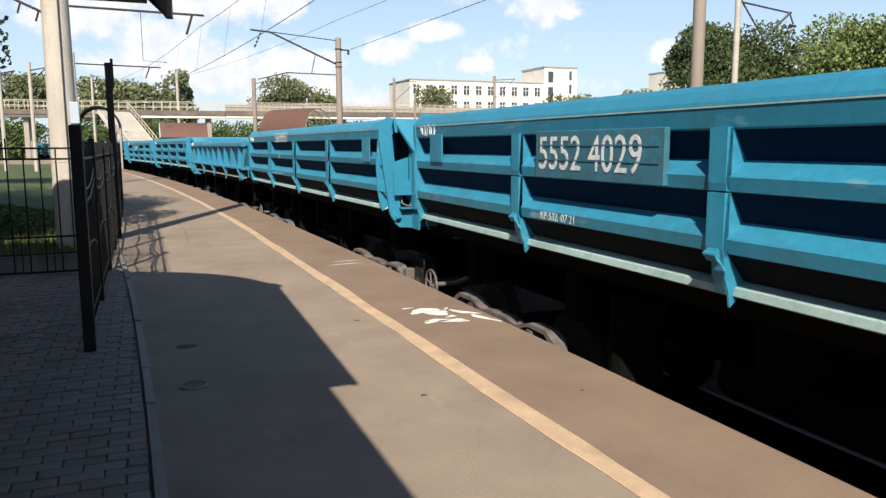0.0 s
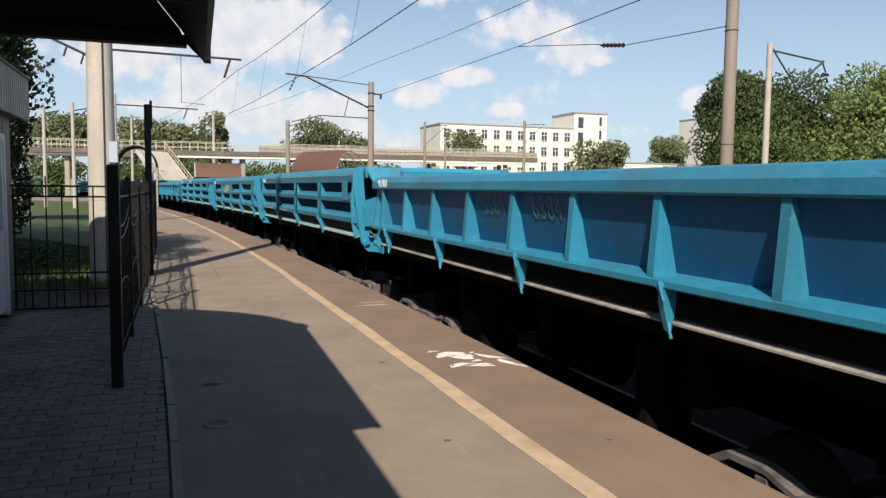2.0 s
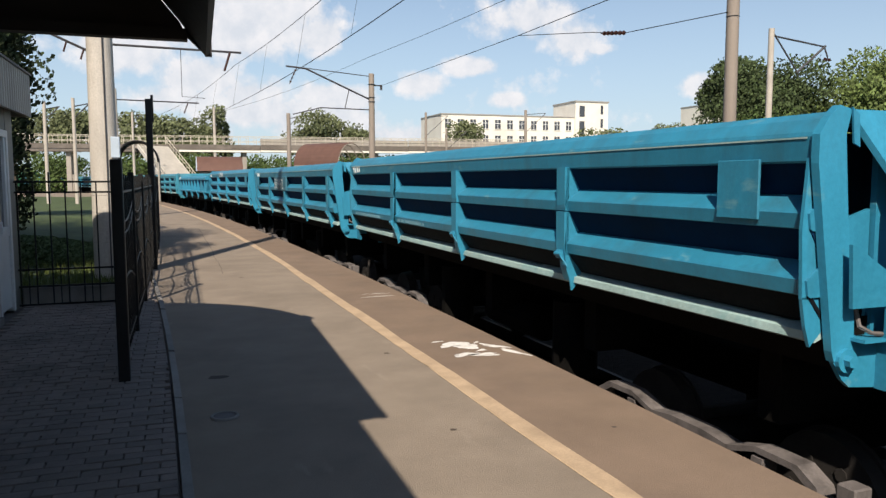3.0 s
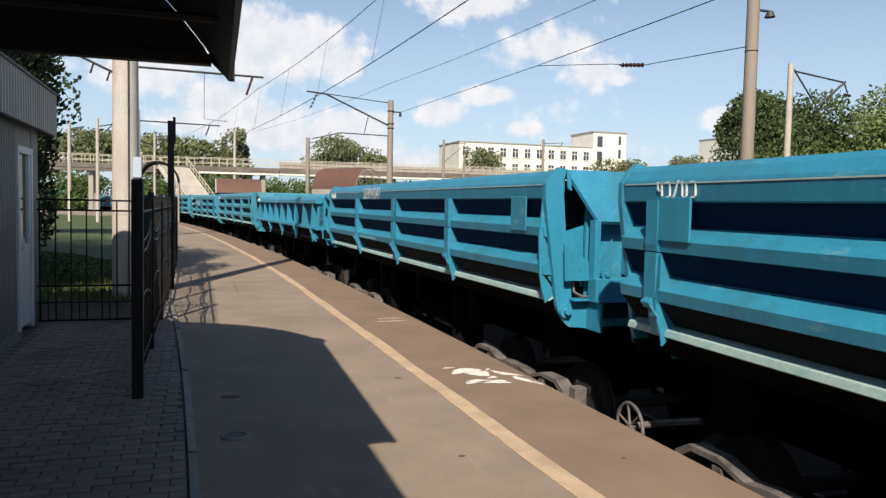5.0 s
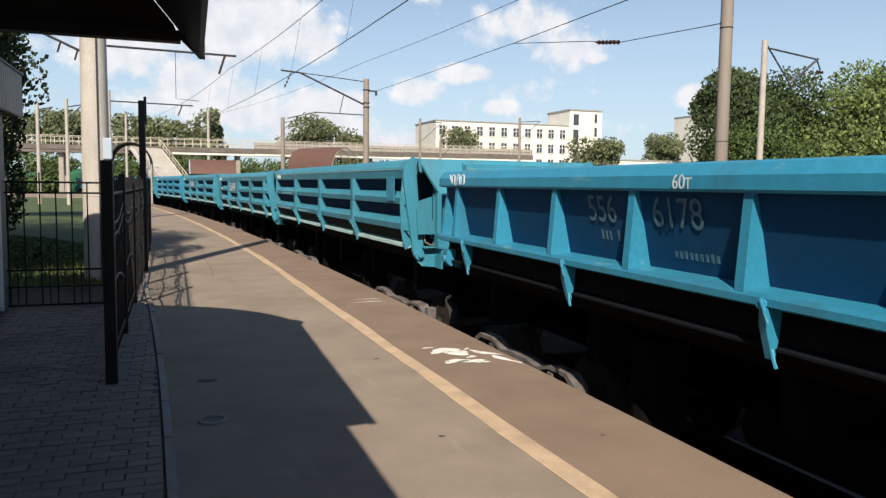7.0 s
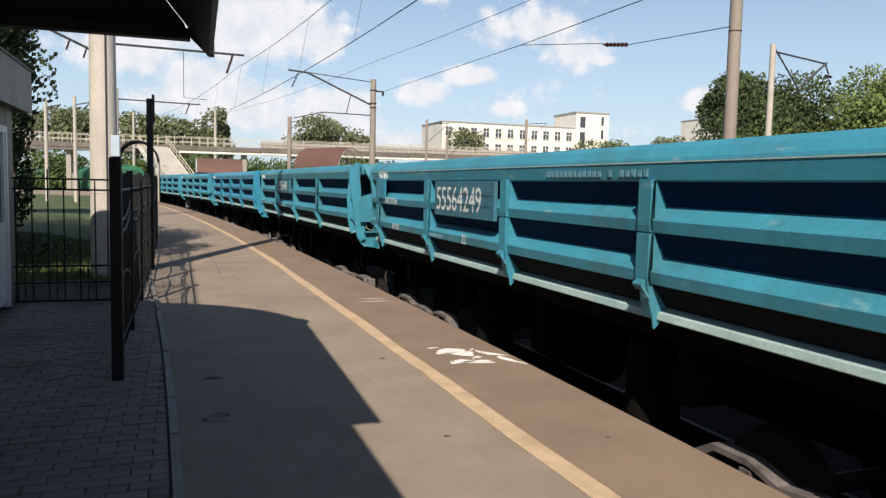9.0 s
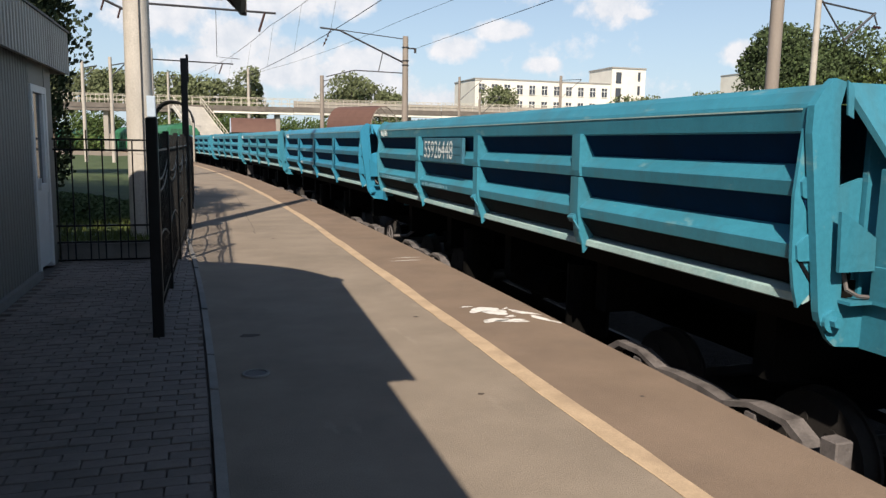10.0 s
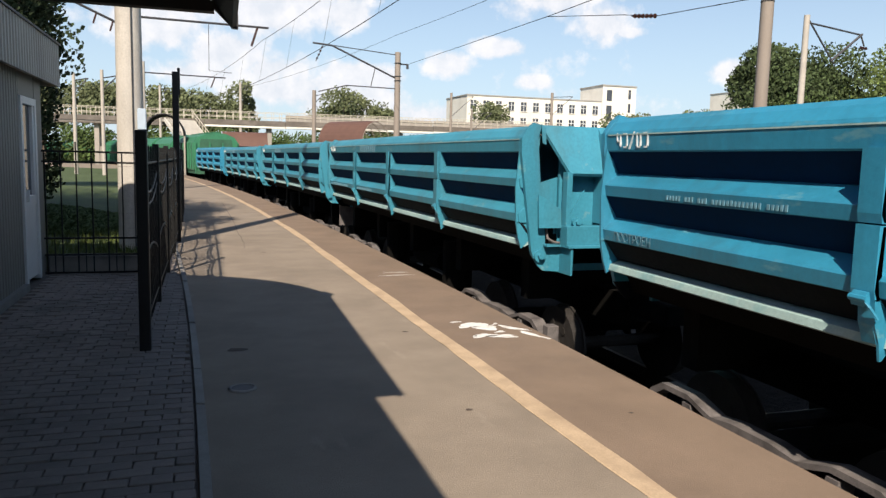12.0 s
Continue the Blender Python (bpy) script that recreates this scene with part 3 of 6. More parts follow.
        part("slot", oval, M_UNDER, w, "oval slot drawn as a dark plate")
        part("catch", Shape().path([(sg * 1.33, y + s * 0.02, 1.97), (sg * 1.325, y + s * 0.05, 1.86), (sg * 1.26, y + s * 0.08, 1.82), (sg * 1.2, y + s * 0.1, 1.815)], 0.014, 6), M_BOGIE, w, "worn bare steel catch")
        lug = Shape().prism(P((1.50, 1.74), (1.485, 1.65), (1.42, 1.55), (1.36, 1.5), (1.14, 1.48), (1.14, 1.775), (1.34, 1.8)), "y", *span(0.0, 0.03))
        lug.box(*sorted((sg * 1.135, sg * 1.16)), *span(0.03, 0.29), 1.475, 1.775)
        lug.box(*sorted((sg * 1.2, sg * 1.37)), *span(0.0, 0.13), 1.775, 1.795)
        # The rear bracket has its shade in the colour, the front one keeps its paint.
        part("foot_bracket", lug, mat if s < 0 else M_SHADEBLK, w)
        pin = Shape().tube((sg * 1.41, y + s * 0.03, 1.665), (sg * 1.41, y + s * 0.06, 1.665), 0.07, 16)
        pin.tube((sg * 1.41, y + s * 0.06, 1.665), (sg * 1.41, y + s * 0.1, 1.665), 0.036, 6)
        part("pin", pin, mat, w)


def ribbed_end(w, s, top, mat):
    """The end of a ribbed wagon: a wide plain sheet, a folded middle panel, a lever under a slanted edge and a low foot."""
    y = s * HALF

    def span(a, b):
        return tuple(sorted((y + s * a, y + s * b)))
    part("end_wall", Shape().box(-1.4, 1.4, *span(-0.3, -0.26), 1.75, top - 0.04), mat, w)
    part("middle_panel", Shape().box(-0.74, 0.74, *span(-0.2, 0.195), 1.92, top - 0.04), mat, w)
    part("hood", Shape().prism([(y - s * 0.3, top - 0.03), (y - s * 0.3, top + 0.005), (y + s * 0.02, top + 0.005), (y + s * 0.2, top - 0.06), (y + s * 0.19, top - 0.1), (y, top - 0.04)], "x", -1.36, 1.36), mat, w)
    for k, (z1, z0) in enumerate(((top - 0.1, top - 0.17), (top - 0.18, top - 0.41), (top - 0.42, top - 0.655), (top - 0.665, top - 0.94))):
        part("fold", Shape().add([(x, y + s * d, z) for x in (-0.735, 0.735) for d, z in ((0.195, z0), (0.208, z0 + 0.01), (0.23, z1 - 0.01), (0.195, z1))],
                                 [(0, 1, 2, 3), (7, 6, 5, 4), (0, 4, 5, 1), (1, 5, 6, 2), (2, 6, 7, 3), (3, 7, 4, 0)]), mat, w)
    hz = top - 0.285
    # The hole's inner shade is a black plate set on the fold.
    part("hand_hole", Shape().prism([(-0.56, hz + 0.05), (-0.53, hz + 0.075), (-0.37, hz + 0.075), (-0.34, hz + 0.05), (-0.34, hz - 0.05), (-0.37, hz - 0.075), (-0.53, hz - 0.075), (-0.56, hz - 0.05)], "y", y + s * 0.19, y + s * 0.236), M_UNDER, w, "rounded hand hole drawn as a black plate")
    part("foot_ledge", Shape().box(-1.4, 1.4, *span(-0.1, 0.3), 1.755, 1.775), mat, w, "thin ledge plate")
    foot = Shape().prism([(y + s * 0.0, 1.755), (y + s * 0.28, 1.755), (y + s * 0.2, 1.57), (y - s * 0.0, 1.57)], "x", -1.12, 1.12)
    part("foot_plate", foot, mat, w)
    part("cross_beam_end", Shape().box(-0.76, 0.76, *span(0.0, 0.21), 1.775, 1.915), mat, w)
    for sg in (-1, 1):
        def P(*pts):
            return [(sg * a, b) for a, b in pts]
        part("end_sheet", Shape().prism(P((1.33, top - 0.02), (0.735, top - 0.06), (0.735, 2.08), (1.22, 2.27), (1.26, 2.29)), "y", *span(0.16, 0.19)), mat, w, "wide plain end sheet with a slanted lower edge")
        part("upright", Shape().prism(P((1.31, top - 0.05), (1.26, top - 0.05), (1.21, 1.78), (1.25, 1.78)), "y", *span(0.13, 0.158)), mat, w)
        part("corner_sheet", Shape().prism(P((1.5, top - 0.16), (1.42, top - 0.16), (1.42, 2.06), (1.58, 2.06)), "y", *span(-0.1, -0.07)), mat, w)
        part("side_web", Shape().prism(P((1.42, 2.4), (1.3, 2.3), (1.3, 1.9), (1.42, 2.06)), "y", *span(-0.02, 0.01)), mat, w)
        lv = Shape().tube((sg * 1.1, y + s * 0.06, 2.04), (sg * 1.1, y + s * 0.17, 2.04), 0.06, 12).tube((sg * 1.1, y + s * 0.17, 2.04), (sg * 1.1, y + s * 0.2, 2.04), 0.03, 6)
        lv.tube((sg * 1.1, y + s * 0.12, 2.04), (sg * 0.78, y + s * 0.13, 1.9), 0.03, 8)
        part("lever", lv, mat, w)
        part("gusset", Shape().prism(P((1.2, 2.2), (1.2, 1.8), (0.92, 1.95)), "y", *span(-0.02, 0.0)), mat, w)
        part("brace_strap", Shape().path([(sg * 1.1, y + s * 0.02, 1.86), (sg * 0.95, y + s * 0.08, 1.83), (sg * 0.8, y + s * 0.1, 1.93)], 0.022, 6), M_UNDER, w)
        fb = Shape().prism(P((1.4, 1.76), (1.36, 1.62), (1.13, 1.56), (1.13, 1.76)), "y", *span(0.1, 0.13))
        fb.box(*sorted((sg * 1.12, sg * 1.14)), *span(0.0, 0.28), 1.575, 1.755)
        part("foot_bracket", fb, mat, w)
        ch = Shape().path([(sg * 1.48, y - s * 0.02, 2.06), (sg * 1.47, y + s * 0.04, 1.95), (sg * 1.46, y + s * 0.03, 1.78)], 0.02, 6)
        part("hook", ch, mat, w)


def hull(w):
    h = Shape()
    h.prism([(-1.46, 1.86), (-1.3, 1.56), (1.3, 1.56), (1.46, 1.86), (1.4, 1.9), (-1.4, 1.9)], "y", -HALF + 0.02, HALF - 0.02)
    part("floor_plate", h, M_UNDER, w, "floor trough in near-black shade colour")


def beam_wagon(mat=None, panel=None, strip=None, tint="bright blue", inset=0.1):
    """Tipping wagon whose sides carry two long ledges and stiffeners at five stations."""
    mat, panel, strip = mat or M_BLUE, panel or M_BLUESHADE, strip or M_STRIP
    w = thing("dump_wagon", f"{tint} steel side-tipping railway wagon with ledged sides", "wagon", group="wagons of the passing train")
    top = 3.07
    ledges = ((2.62, 2.41), (2.24, 2.03))
    for sg in (-1, 1):
        def mir(prof):
            return [(-sg * p[0], p[1]) for p in prof]
        lip = [(-1.44, top), (-1.52, top + 0.01), (-1.585, top - 0.03), (-1.648, top - 0.105), (-1.658, top - 0.13), (-1.643, top - 0.265), (-1.625, top - 0.278), (-1.44, top - 0.20)]
        part("top_rail", Shape().prism(mir(lip), "y", -HALF, HALF), mat, w)
        part("painted_line", Shape().box(*sorted((sg * 1.659, sg * 1.662)), -HALF + 0.06, HALF - 0.06, top - 0.142, top - 0.132), M_STRIP, w, "thin faded painted line")
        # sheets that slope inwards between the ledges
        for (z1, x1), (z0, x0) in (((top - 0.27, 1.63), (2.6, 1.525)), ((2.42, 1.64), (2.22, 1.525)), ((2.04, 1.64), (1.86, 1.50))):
            # The sheets' shade is painted in: dark blue above, near-black at the bottom.
            part("side_panel", Shape().prism(mir([(-x1, z1), (-x0, z0), (-x0 + 0.03, z0), (-x1 + 0.03, z1)]), "y", -HALF + 0.03, HALF - 0.03), panel if z0 > 2 else M_SHADEBLK, w, "sheet steel sloping inwards" if z0 > 2 else "lower sheet in a near-black shade colour")
        for zt, zb in ledges:
            part("ledge", Shape().prism(mir([(-1.51, zt + 0.005), (-1.645, zt - 0.098), (-1.658, zt - 0.112), (-1.645, zb + 0.012), (-1.628, zb), (-1.51, zb)]), "y", -HALF + 0.02, HALF - 0.02), mat, w)
        part("bottom_strip", Shape().prism(mir([(-1.47, 1.855), (-1.572, 1.82), (-1.582, 1.772), (-1.56, 1.76), (-1.47, 1.80)]), "y", -HALF + 0.04, HALF - 0.04), strip, w, "chalky pale lower edge strip")
        for k in range(5):
            y = (k - 2) * (2.65 if inset < 0.2 else (HALF - inset) / 2)
            if k in (0, 4) and inset < 0.2:      # plain end webs
                y = -HALF + 0.05 if k == 0 else HALF - 0.03
                r = Shape().prism(mir([(-1.655, top - 0.25), (-1.69, 2.42), (-1.672, 2.02), (-1.52, 2.02), (-1.52, 2.62)]), "y", y - 0.012, y + 0.012)
                r.prism(mir([(-1.5, 2.03), (-1.672, 2.03), (-1.64, 1.86), (-1.60, 1.74), (-1.5, 1.84)]), "y", y - 0.012, y + 0.012)
                part("end_web", r, mat, w)
                continue
            hw = 0.075
            for z1, z0 in ((top - 0.262, 2.422), (2.412, 2.022)):
                r = Shape()
                r.prism(mir([(-1.64, z1), (-1.684, z1), (-1.682, z0 + 0.05), (-1.672, z0), (-1.64, z0), (-1.64, z0 + 0.05)]), "y", y - hw, y + hw)
                for e in (-1, 1):
                    ya, yb = sorted((y + e * hw, y + e * (hw - 0.014)))
                    r.prism(mir([(-1.62, z1 - 0.005), (-1.66, z1 - 0.005), (-1.68, z0 + 0.05), (-1.66, z0 + 0.006), (-1.52, z0 + 0.006), (-1.515, z0 + 0.19)]), "y", ya, yb)
                part("stiffener", r, mat, w)
            r = Shape()
            r.prism(mir([(-1.56, 2.03), (-1.672, 2.03), (-1.66, 1.9), (-1.62, 1.80), (-1.605, 1.70), (-1.595, 1.70), (-1.5, 1.80), (-1.5, 1.9)]), "y", y - 0.075, y - 0.06)
            r.prism(mir([(-1.64, 2.03), (-1.672, 2.03), (-1.66, 1.9), (-1.62, 1.79), (-1.605, 1.79), (-1.64, 1.9)]), "y", y - 0.06, y + 0.03)
            part("lower_fin", r, mat, w)
            lt = Shape().prism(mir([(-1.66, 2.07), (-1.695, 2.065), (-1.715, 2.03), (-1.70, 1.99), (-1.66, 1.98)]), "y", y - 0.045, y + 0.045)
            lt.tube((sg * 1.70, y - 0.055, 2.03), (sg * 1.70, y + 0.055, 2.03), 0.02, 8).path([(sg * 1.705, y - 0.04, 2.02), (sg * 1.70, y - 0.075, 1.99), (sg * 1.67, y - 0.1, 1.93)], 0.009)
            part("latch", lt, mat, w)
    hull(w)
    for s in (-1, 1):
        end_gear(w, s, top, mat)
    underframe(w)
    wl = []
    for y in (-3.9, 3.9):
        wl += bogie(w, y)[1]
    return w


def ribbed_wagon(sheet, strip, rail):
    """Tipping wagon with a rolled top rail and nine tapering ribs a side."""
    w = thing("dump_wagon", "bright blue steel side-tipping railway wagon with vertical tapering ribs", "wagon", group="wagons of the passing train")
    top = 2.87
    for sg in (-1, 1):
        def mir(prof):
            return [(-sg * p[0], p[1]) for p in prof]
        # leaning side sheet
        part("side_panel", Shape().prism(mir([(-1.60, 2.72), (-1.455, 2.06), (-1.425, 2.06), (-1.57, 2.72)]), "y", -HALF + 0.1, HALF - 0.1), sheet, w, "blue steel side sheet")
        lip = [(-1.46, top - 0.02), (-1.52, top + 0.015), (-1.58, top), (-1.648, top - 0.08), (-1.655, 2.7), (-1.63, 2.68), (-1.5, 2.69)]
        part("top_rail", Shape().prism(mir(lip), "y", -HALF, HALF), rail, w)
        part("sill", Shape().prism(mir([(-1.40, 2.11), (-1.66, 2.09), (-1.675, 2.065), (-1.675, 2.02), (-1.62, 2.0), (-1.4, 2.0)]), "y", -HALF + 0.02, HALF - 0.02), M_BLUE, w)
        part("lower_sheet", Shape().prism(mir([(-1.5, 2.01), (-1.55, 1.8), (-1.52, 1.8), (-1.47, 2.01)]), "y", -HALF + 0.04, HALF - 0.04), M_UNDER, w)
        part("bottom_strip", Shape().prism(mir([(-1.5, 1.79), (-1.60, 1.765), (-1.60, 1.75), (-1.5, 1.76)]), "y", -HALF + 0.04, HALF - 0.04), strip, w, "pale lower edge strip")
        for k in range(9):
            y = -HALF + 0.56 + k * (2 * HALF - 1.12) / 8
            r = Shape()
            r.prism(mir([(-1.58, 2.69), (-1.625, 2.69), (-1.668, 2.12), (-1.668, 2.08), (-1.45, 2.08)]), "y", y - 0.04, y + 0.04)
            part("rib", r, M_BLUE, w)
        for k in range(5):
            y = 4.53 - 2.37 * k
            r = Shape()
            r.prism(mir([(-1.56, 2.01), (-1.685, 2.01), (-1.68, 1.9), (-1.62, 1.70), (-1.6, 1.70), (-1.57, 1.85)]), "y", y - 0.035, y + 0.02)
            r.tube((sg * 1.62, y, 2.03), (sg * 1.695, y, 2.03), 0.035, 10).path([(sg * 1.695, y, 2.06), (sg * 1.71, y - 0.05, 2.0), (sg * 1.7, y - 0.07, 1.93)], 0.011)
            r.path([(sg * 1.62, y - 0.03, 1.76), (sg * 1.64, y - 0.07, 1.70), (sg * 1.64, y - 0.09, 1.66)], 0.012)
            part("hinge", r, M_BLUE, w)
        # front and back end frames
        for s in (-1, 1):
            y = s * (HALF - 0.1)
            e = Shape().prism(mir([(-1.38, 2.72), (-1.56, 2.72), (-1.66, 2.05), (-1.38, 2.05)]), "y", y - 0.03, y + 0.03)
            part("end_frame", e, M_BLUE, w)
    hull(w)
    for s in (-1, 1):
        ribbed_end(w, s, top, M_BLUE)
        y = s * (HALF + 0.1)
        hb = Shape()
        hb.tube((-1.55, y - s * 0.36, 1.78), (-1.69, y - s * 0.36, 1.78), 0.05, 12)
        hb.prism([(-1.54, 1.9), (-1.66, 1.9), (-1.66, 1.74), (-1.6, 1.69), (-1.54, 1.72)], "y", y - s * 0.36 - 0.07, y - s * 0.36 + 0.07)
        part("pivot_bracket", hb, M_BLUE, w)
    underframe(w)
    for y in (-3.9, 3.9):
        bogie(w, y)
    return w


def hopper_wagon():
    """Green covered hopper that closes the train."""
    w = thing("hopper_wagon", "green covered hopper railway wagon with a rounded roof", "wagon", group="wagons of the passing train")
    b = Shape()
    b.prism([(-1.5, 1.5), (-1.58, 2.2), (-1.58, 3.5), (-1.3, 3.9), (-0.7, 4.15), (0, 4.22), (0.7, 4.15), (1.3, 3.9), (1.58, 3.5), (1.58, 2.2), (1.5, 1.5)], "y", -HALF + 0.4, HALF - 0.4)
    part("body", b, M_GREENW, w)
    for k in range(9):
        y = -HALF + 0.6 + k * (2 * HALF - 1.2) / 8
        for sg in (-1, 1):
            part("rib", Shape().box(*sorted((sg * 1.57, sg * 1.66)), y - 0.04, y + 0.04, 1.6, 3.5), M_GREENW, w)
    for s in (-1, 1):     # framed ends with posts and a ladder
        y0, y1 = sorted((s * (HALF - 0.4), s * (HALF - 0.36)))
        part("end_panel", Shape().prism([(-1.25, 2.3), (-1.1, 3.75), (1.1, 3.75), (1.25, 2.3)], "y", y0, y1), M_PARKED, w, "dull green end sheet")
        for x in (-1.45, -0.45, 0.45, 1.45):
            part("end_post", Shape().box(x - 0.05, x + 0.05, min(s * (HALF - 0.42), s * (HALF - 0.28)), max(s * (HALF - 0.42), s * (HALF - 0.28)), 1.3, 3.5), M_GREENW, w)
        part("end_rail", Shape().box(-1.58, 1.58, min(s * (HALF - 0.42), s * (HALF - 0.26)), max(s * (HALF - 0.42), s * (HALF - 0.26)), 2.2, 2.32), M_GREENW, w)
    part("sill", Shape().box(-1.45, 1.45, -HALF, HALF, 1.25, 1.5), M_PARKED, w)
    part("roof_walk", Shape().box(-0.3, 0.3, -HALF + 0.4, HALF - 0.4, 4.23, 4.28), M_GREENW, w)
    underframe(w)
    for y in (-3.9, 3.9):
        bogie(w, y)
    return w


FRONT0, PITCH, SPEED = 10.15, 12.244, 10.455
OFFSETS = {-1: 0.3, 0: 0.28, 1: 0.12, 2: -0.09, 3: -0.1, 4: -0.2, 5: 0.03, 7: -0.02, 8: 0.0, 9: 0.07, 10: 0.3}
RIBBED, GREEN = (1, 5), 14
WAGONS = []
proto_b = beam_wagon()
proto_i = beam_wagon(inset=0.48)
proto_t = beam_wagon(M_TEAL, tint="weathered teal-blue")
proto_u = beam_wagon(M_TEAL, tint="weathered teal-blue", inset=0.48)
M_WORN = material("worn_pale_edge", (0.30, 0.27, 0.24), 0.8, var=0.3, scale=4, fine=30, dirt=(0.03, 0.03, 0.03), dirt_amt=0.9, dirt_scale=2.5)
M_BLUER = material("rust_stained_blue_paint", (0.026, 0.2, 0.32), 0.5, var=0.16, scale=1.6, fine=18, bump=0.15, dirt=(0.05, 0.08, 0.09), dirt_amt=0.7, dirt_scale=0.8, chips=(0.07, 0.06, 0.055), chip_from=0.66)
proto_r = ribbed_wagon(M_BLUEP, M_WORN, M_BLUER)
# Darker copy of the ribbed sheet's blue, for a side without sun.
M_BLUEQ = material("blue_sheet_in_shade", (0.004, 0.055, 0.135), 0.7, spec=0.12, var=0.14, scale=1.6, fine=20, bump=0.12, dirt=(0.012, 0.03, 0.05), dirt_amt=0.6, dirt_scale=1.6, streak=True)
proto_r2 = ribbed_wagon(M_BLUEQ, M_SHADEBLK, M_BLUE)
proto_h = hopper_wagon()


def sideways(y, z, out=1.67, lean=0.0):
    """Pose of writing on the near side: reads along -y, faces -x."""
    return Matrix.Translation((-out, y, z)) @ pose(0, 0, 0, 90 + lean, 0, -90)


def bars(w, y, z, n, wd, h, gap, mat, out=1.661, name="stencil_mark", leaning=False):
    """Unreadable stencil writing as upright bars."""
    r = random.Random(n * 7 + int(z * 100))
    b = Shape()
    for i in range(n):
        yy = y - i * (wd + gap)
        if r.random() < 0.12:
            continue
        hh = h * (0.8 + 0.2 * r.random())
        if leaning:      # on the side sheet that leans outwards to the top
            x0, x1 = -1.4575 - (z - 2.06) * 0.2197, -1.4575 - (z + hh - 2.06) * 0.2197
            b.prism([(x0, z), (x1, z + hh), (x1 + 0.004, z + hh), (x0 + 0.004, z)], "y", yy - wd, yy)
        else:
            b.box(-out, -out + 0.006, yy - wd, yy, z, z + hh)
    part(name, b, mat, w, "faded white stencil writing")["kind"] = "stuff"


def mark(w, k):
    if k in (-1, 0, 3, 8):
        handwheel(w)
    y1 = HALF - 0.1
    ym = y1 - (0.4 if k in (3, 7) else 0.1) if k not in RIBBED else y1 - 0.3
    zm = 2.715 if k in RIBBED else 2.825
    for i in range(5):   # operator's mark as plain shapes
        ya, yb = ym - i * 0.1, ym - i * 0.1 - 0.065
        g_ = Shape()
        if i == 2:
            g_.add([(x, y_, z) for x in (-1.661, -1.65) for y_, z in ((ya + 0.01, zm - 0.01), (ya - 0.006, zm - 0.01), (yb - 0.006, zm + 0.13), (yb + 0.01, zm + 0.13))],
                   [(0, 1, 2, 3), (7, 6, 5, 4), (0, 4, 5, 1), (1, 5, 6, 2), (2, 6, 7, 3), (3, 7, 4, 0)])
        else:
            g_.box(-1.661, -1.65, yb, yb + 0.014, zm + 0.014, zm + 0.106)
            if i in (0, 3):
                g_.box(-1.661, -1.65, ya - 0.014, ya, zm + (0.06 if i == 0 else 0.014), zm + 0.12)
            g_.box(-1.661, -1.65, yb + 0.014, ya - 0.014, zm + (0.05 if i == 0 else 0), zm + (0.063 if i == 0 else 0.014))
            if i in (1, 4):
                g_.box(-1.661, -1.65, yb + 0.014, ya, zm + 0.106, zm + 0.12)
        part("operator_mark", g_, M_MARK, w, "white painted operator mark")
    if k in RIBBED:
        return
    if k not in (-1, 0, 3, 4, 7, 9):
        bars(w, y1 - 0.25, 2.055, 48, 0.02, 0.05, 0.016, M_MARKDIM)
    if k != 3:
        bars(w, y1 - 2.9, 2.055, 14 if k % 2 else 30, 0.022, 0.048, 0.02, M_MARKDIM)
    if k % 3 == 0 and k not in (0, 3):
        bars(w, y1 - 0.85, 2.435, 34, 0.02, 0.04, 0.018, M_MARKDIM)
    if k in (3, 7, -1):
        part("patch_plate", Shape().box(-1.675, -1.655, y1 - 0.83, y1 - 0.46, 2.51, 2.83, 0.004), M_BLUE, w)
    if k % 2 == 0 and k not in (8, 10):
        part("patch_plate", Shape().box(-1.674, -1.655, -y1 + 0.3, -y1 + 0.66, 2.46, 2.82, 0.004), M_BLUE, w)


def number(w, text, y, z, size, stretch=0.85, plate=None, out=1.69, mat=None, lean=0.0):
    if plate:
        part("number_plate", Shape().box(-out + 0.004, -1.64, plate[0], plate[1], plate[2], plate[3], 0.004), M_PLATE, w, "flat blue plate with a white stencilled number")
    lettering("number", text, size, mat or M_MARK, w, sideways(y, z, out, lean), stretch=stretch)
    if plate:   # stencil bridges
        for dz in (0.2, 0.5):
            part("stencil_bridge", Shape().box(-out - 0.0025, -out, plate[0] + 0.05, y, z + dz * size - 0.006, z + dz * size + 0.006), M_PLATE, w)


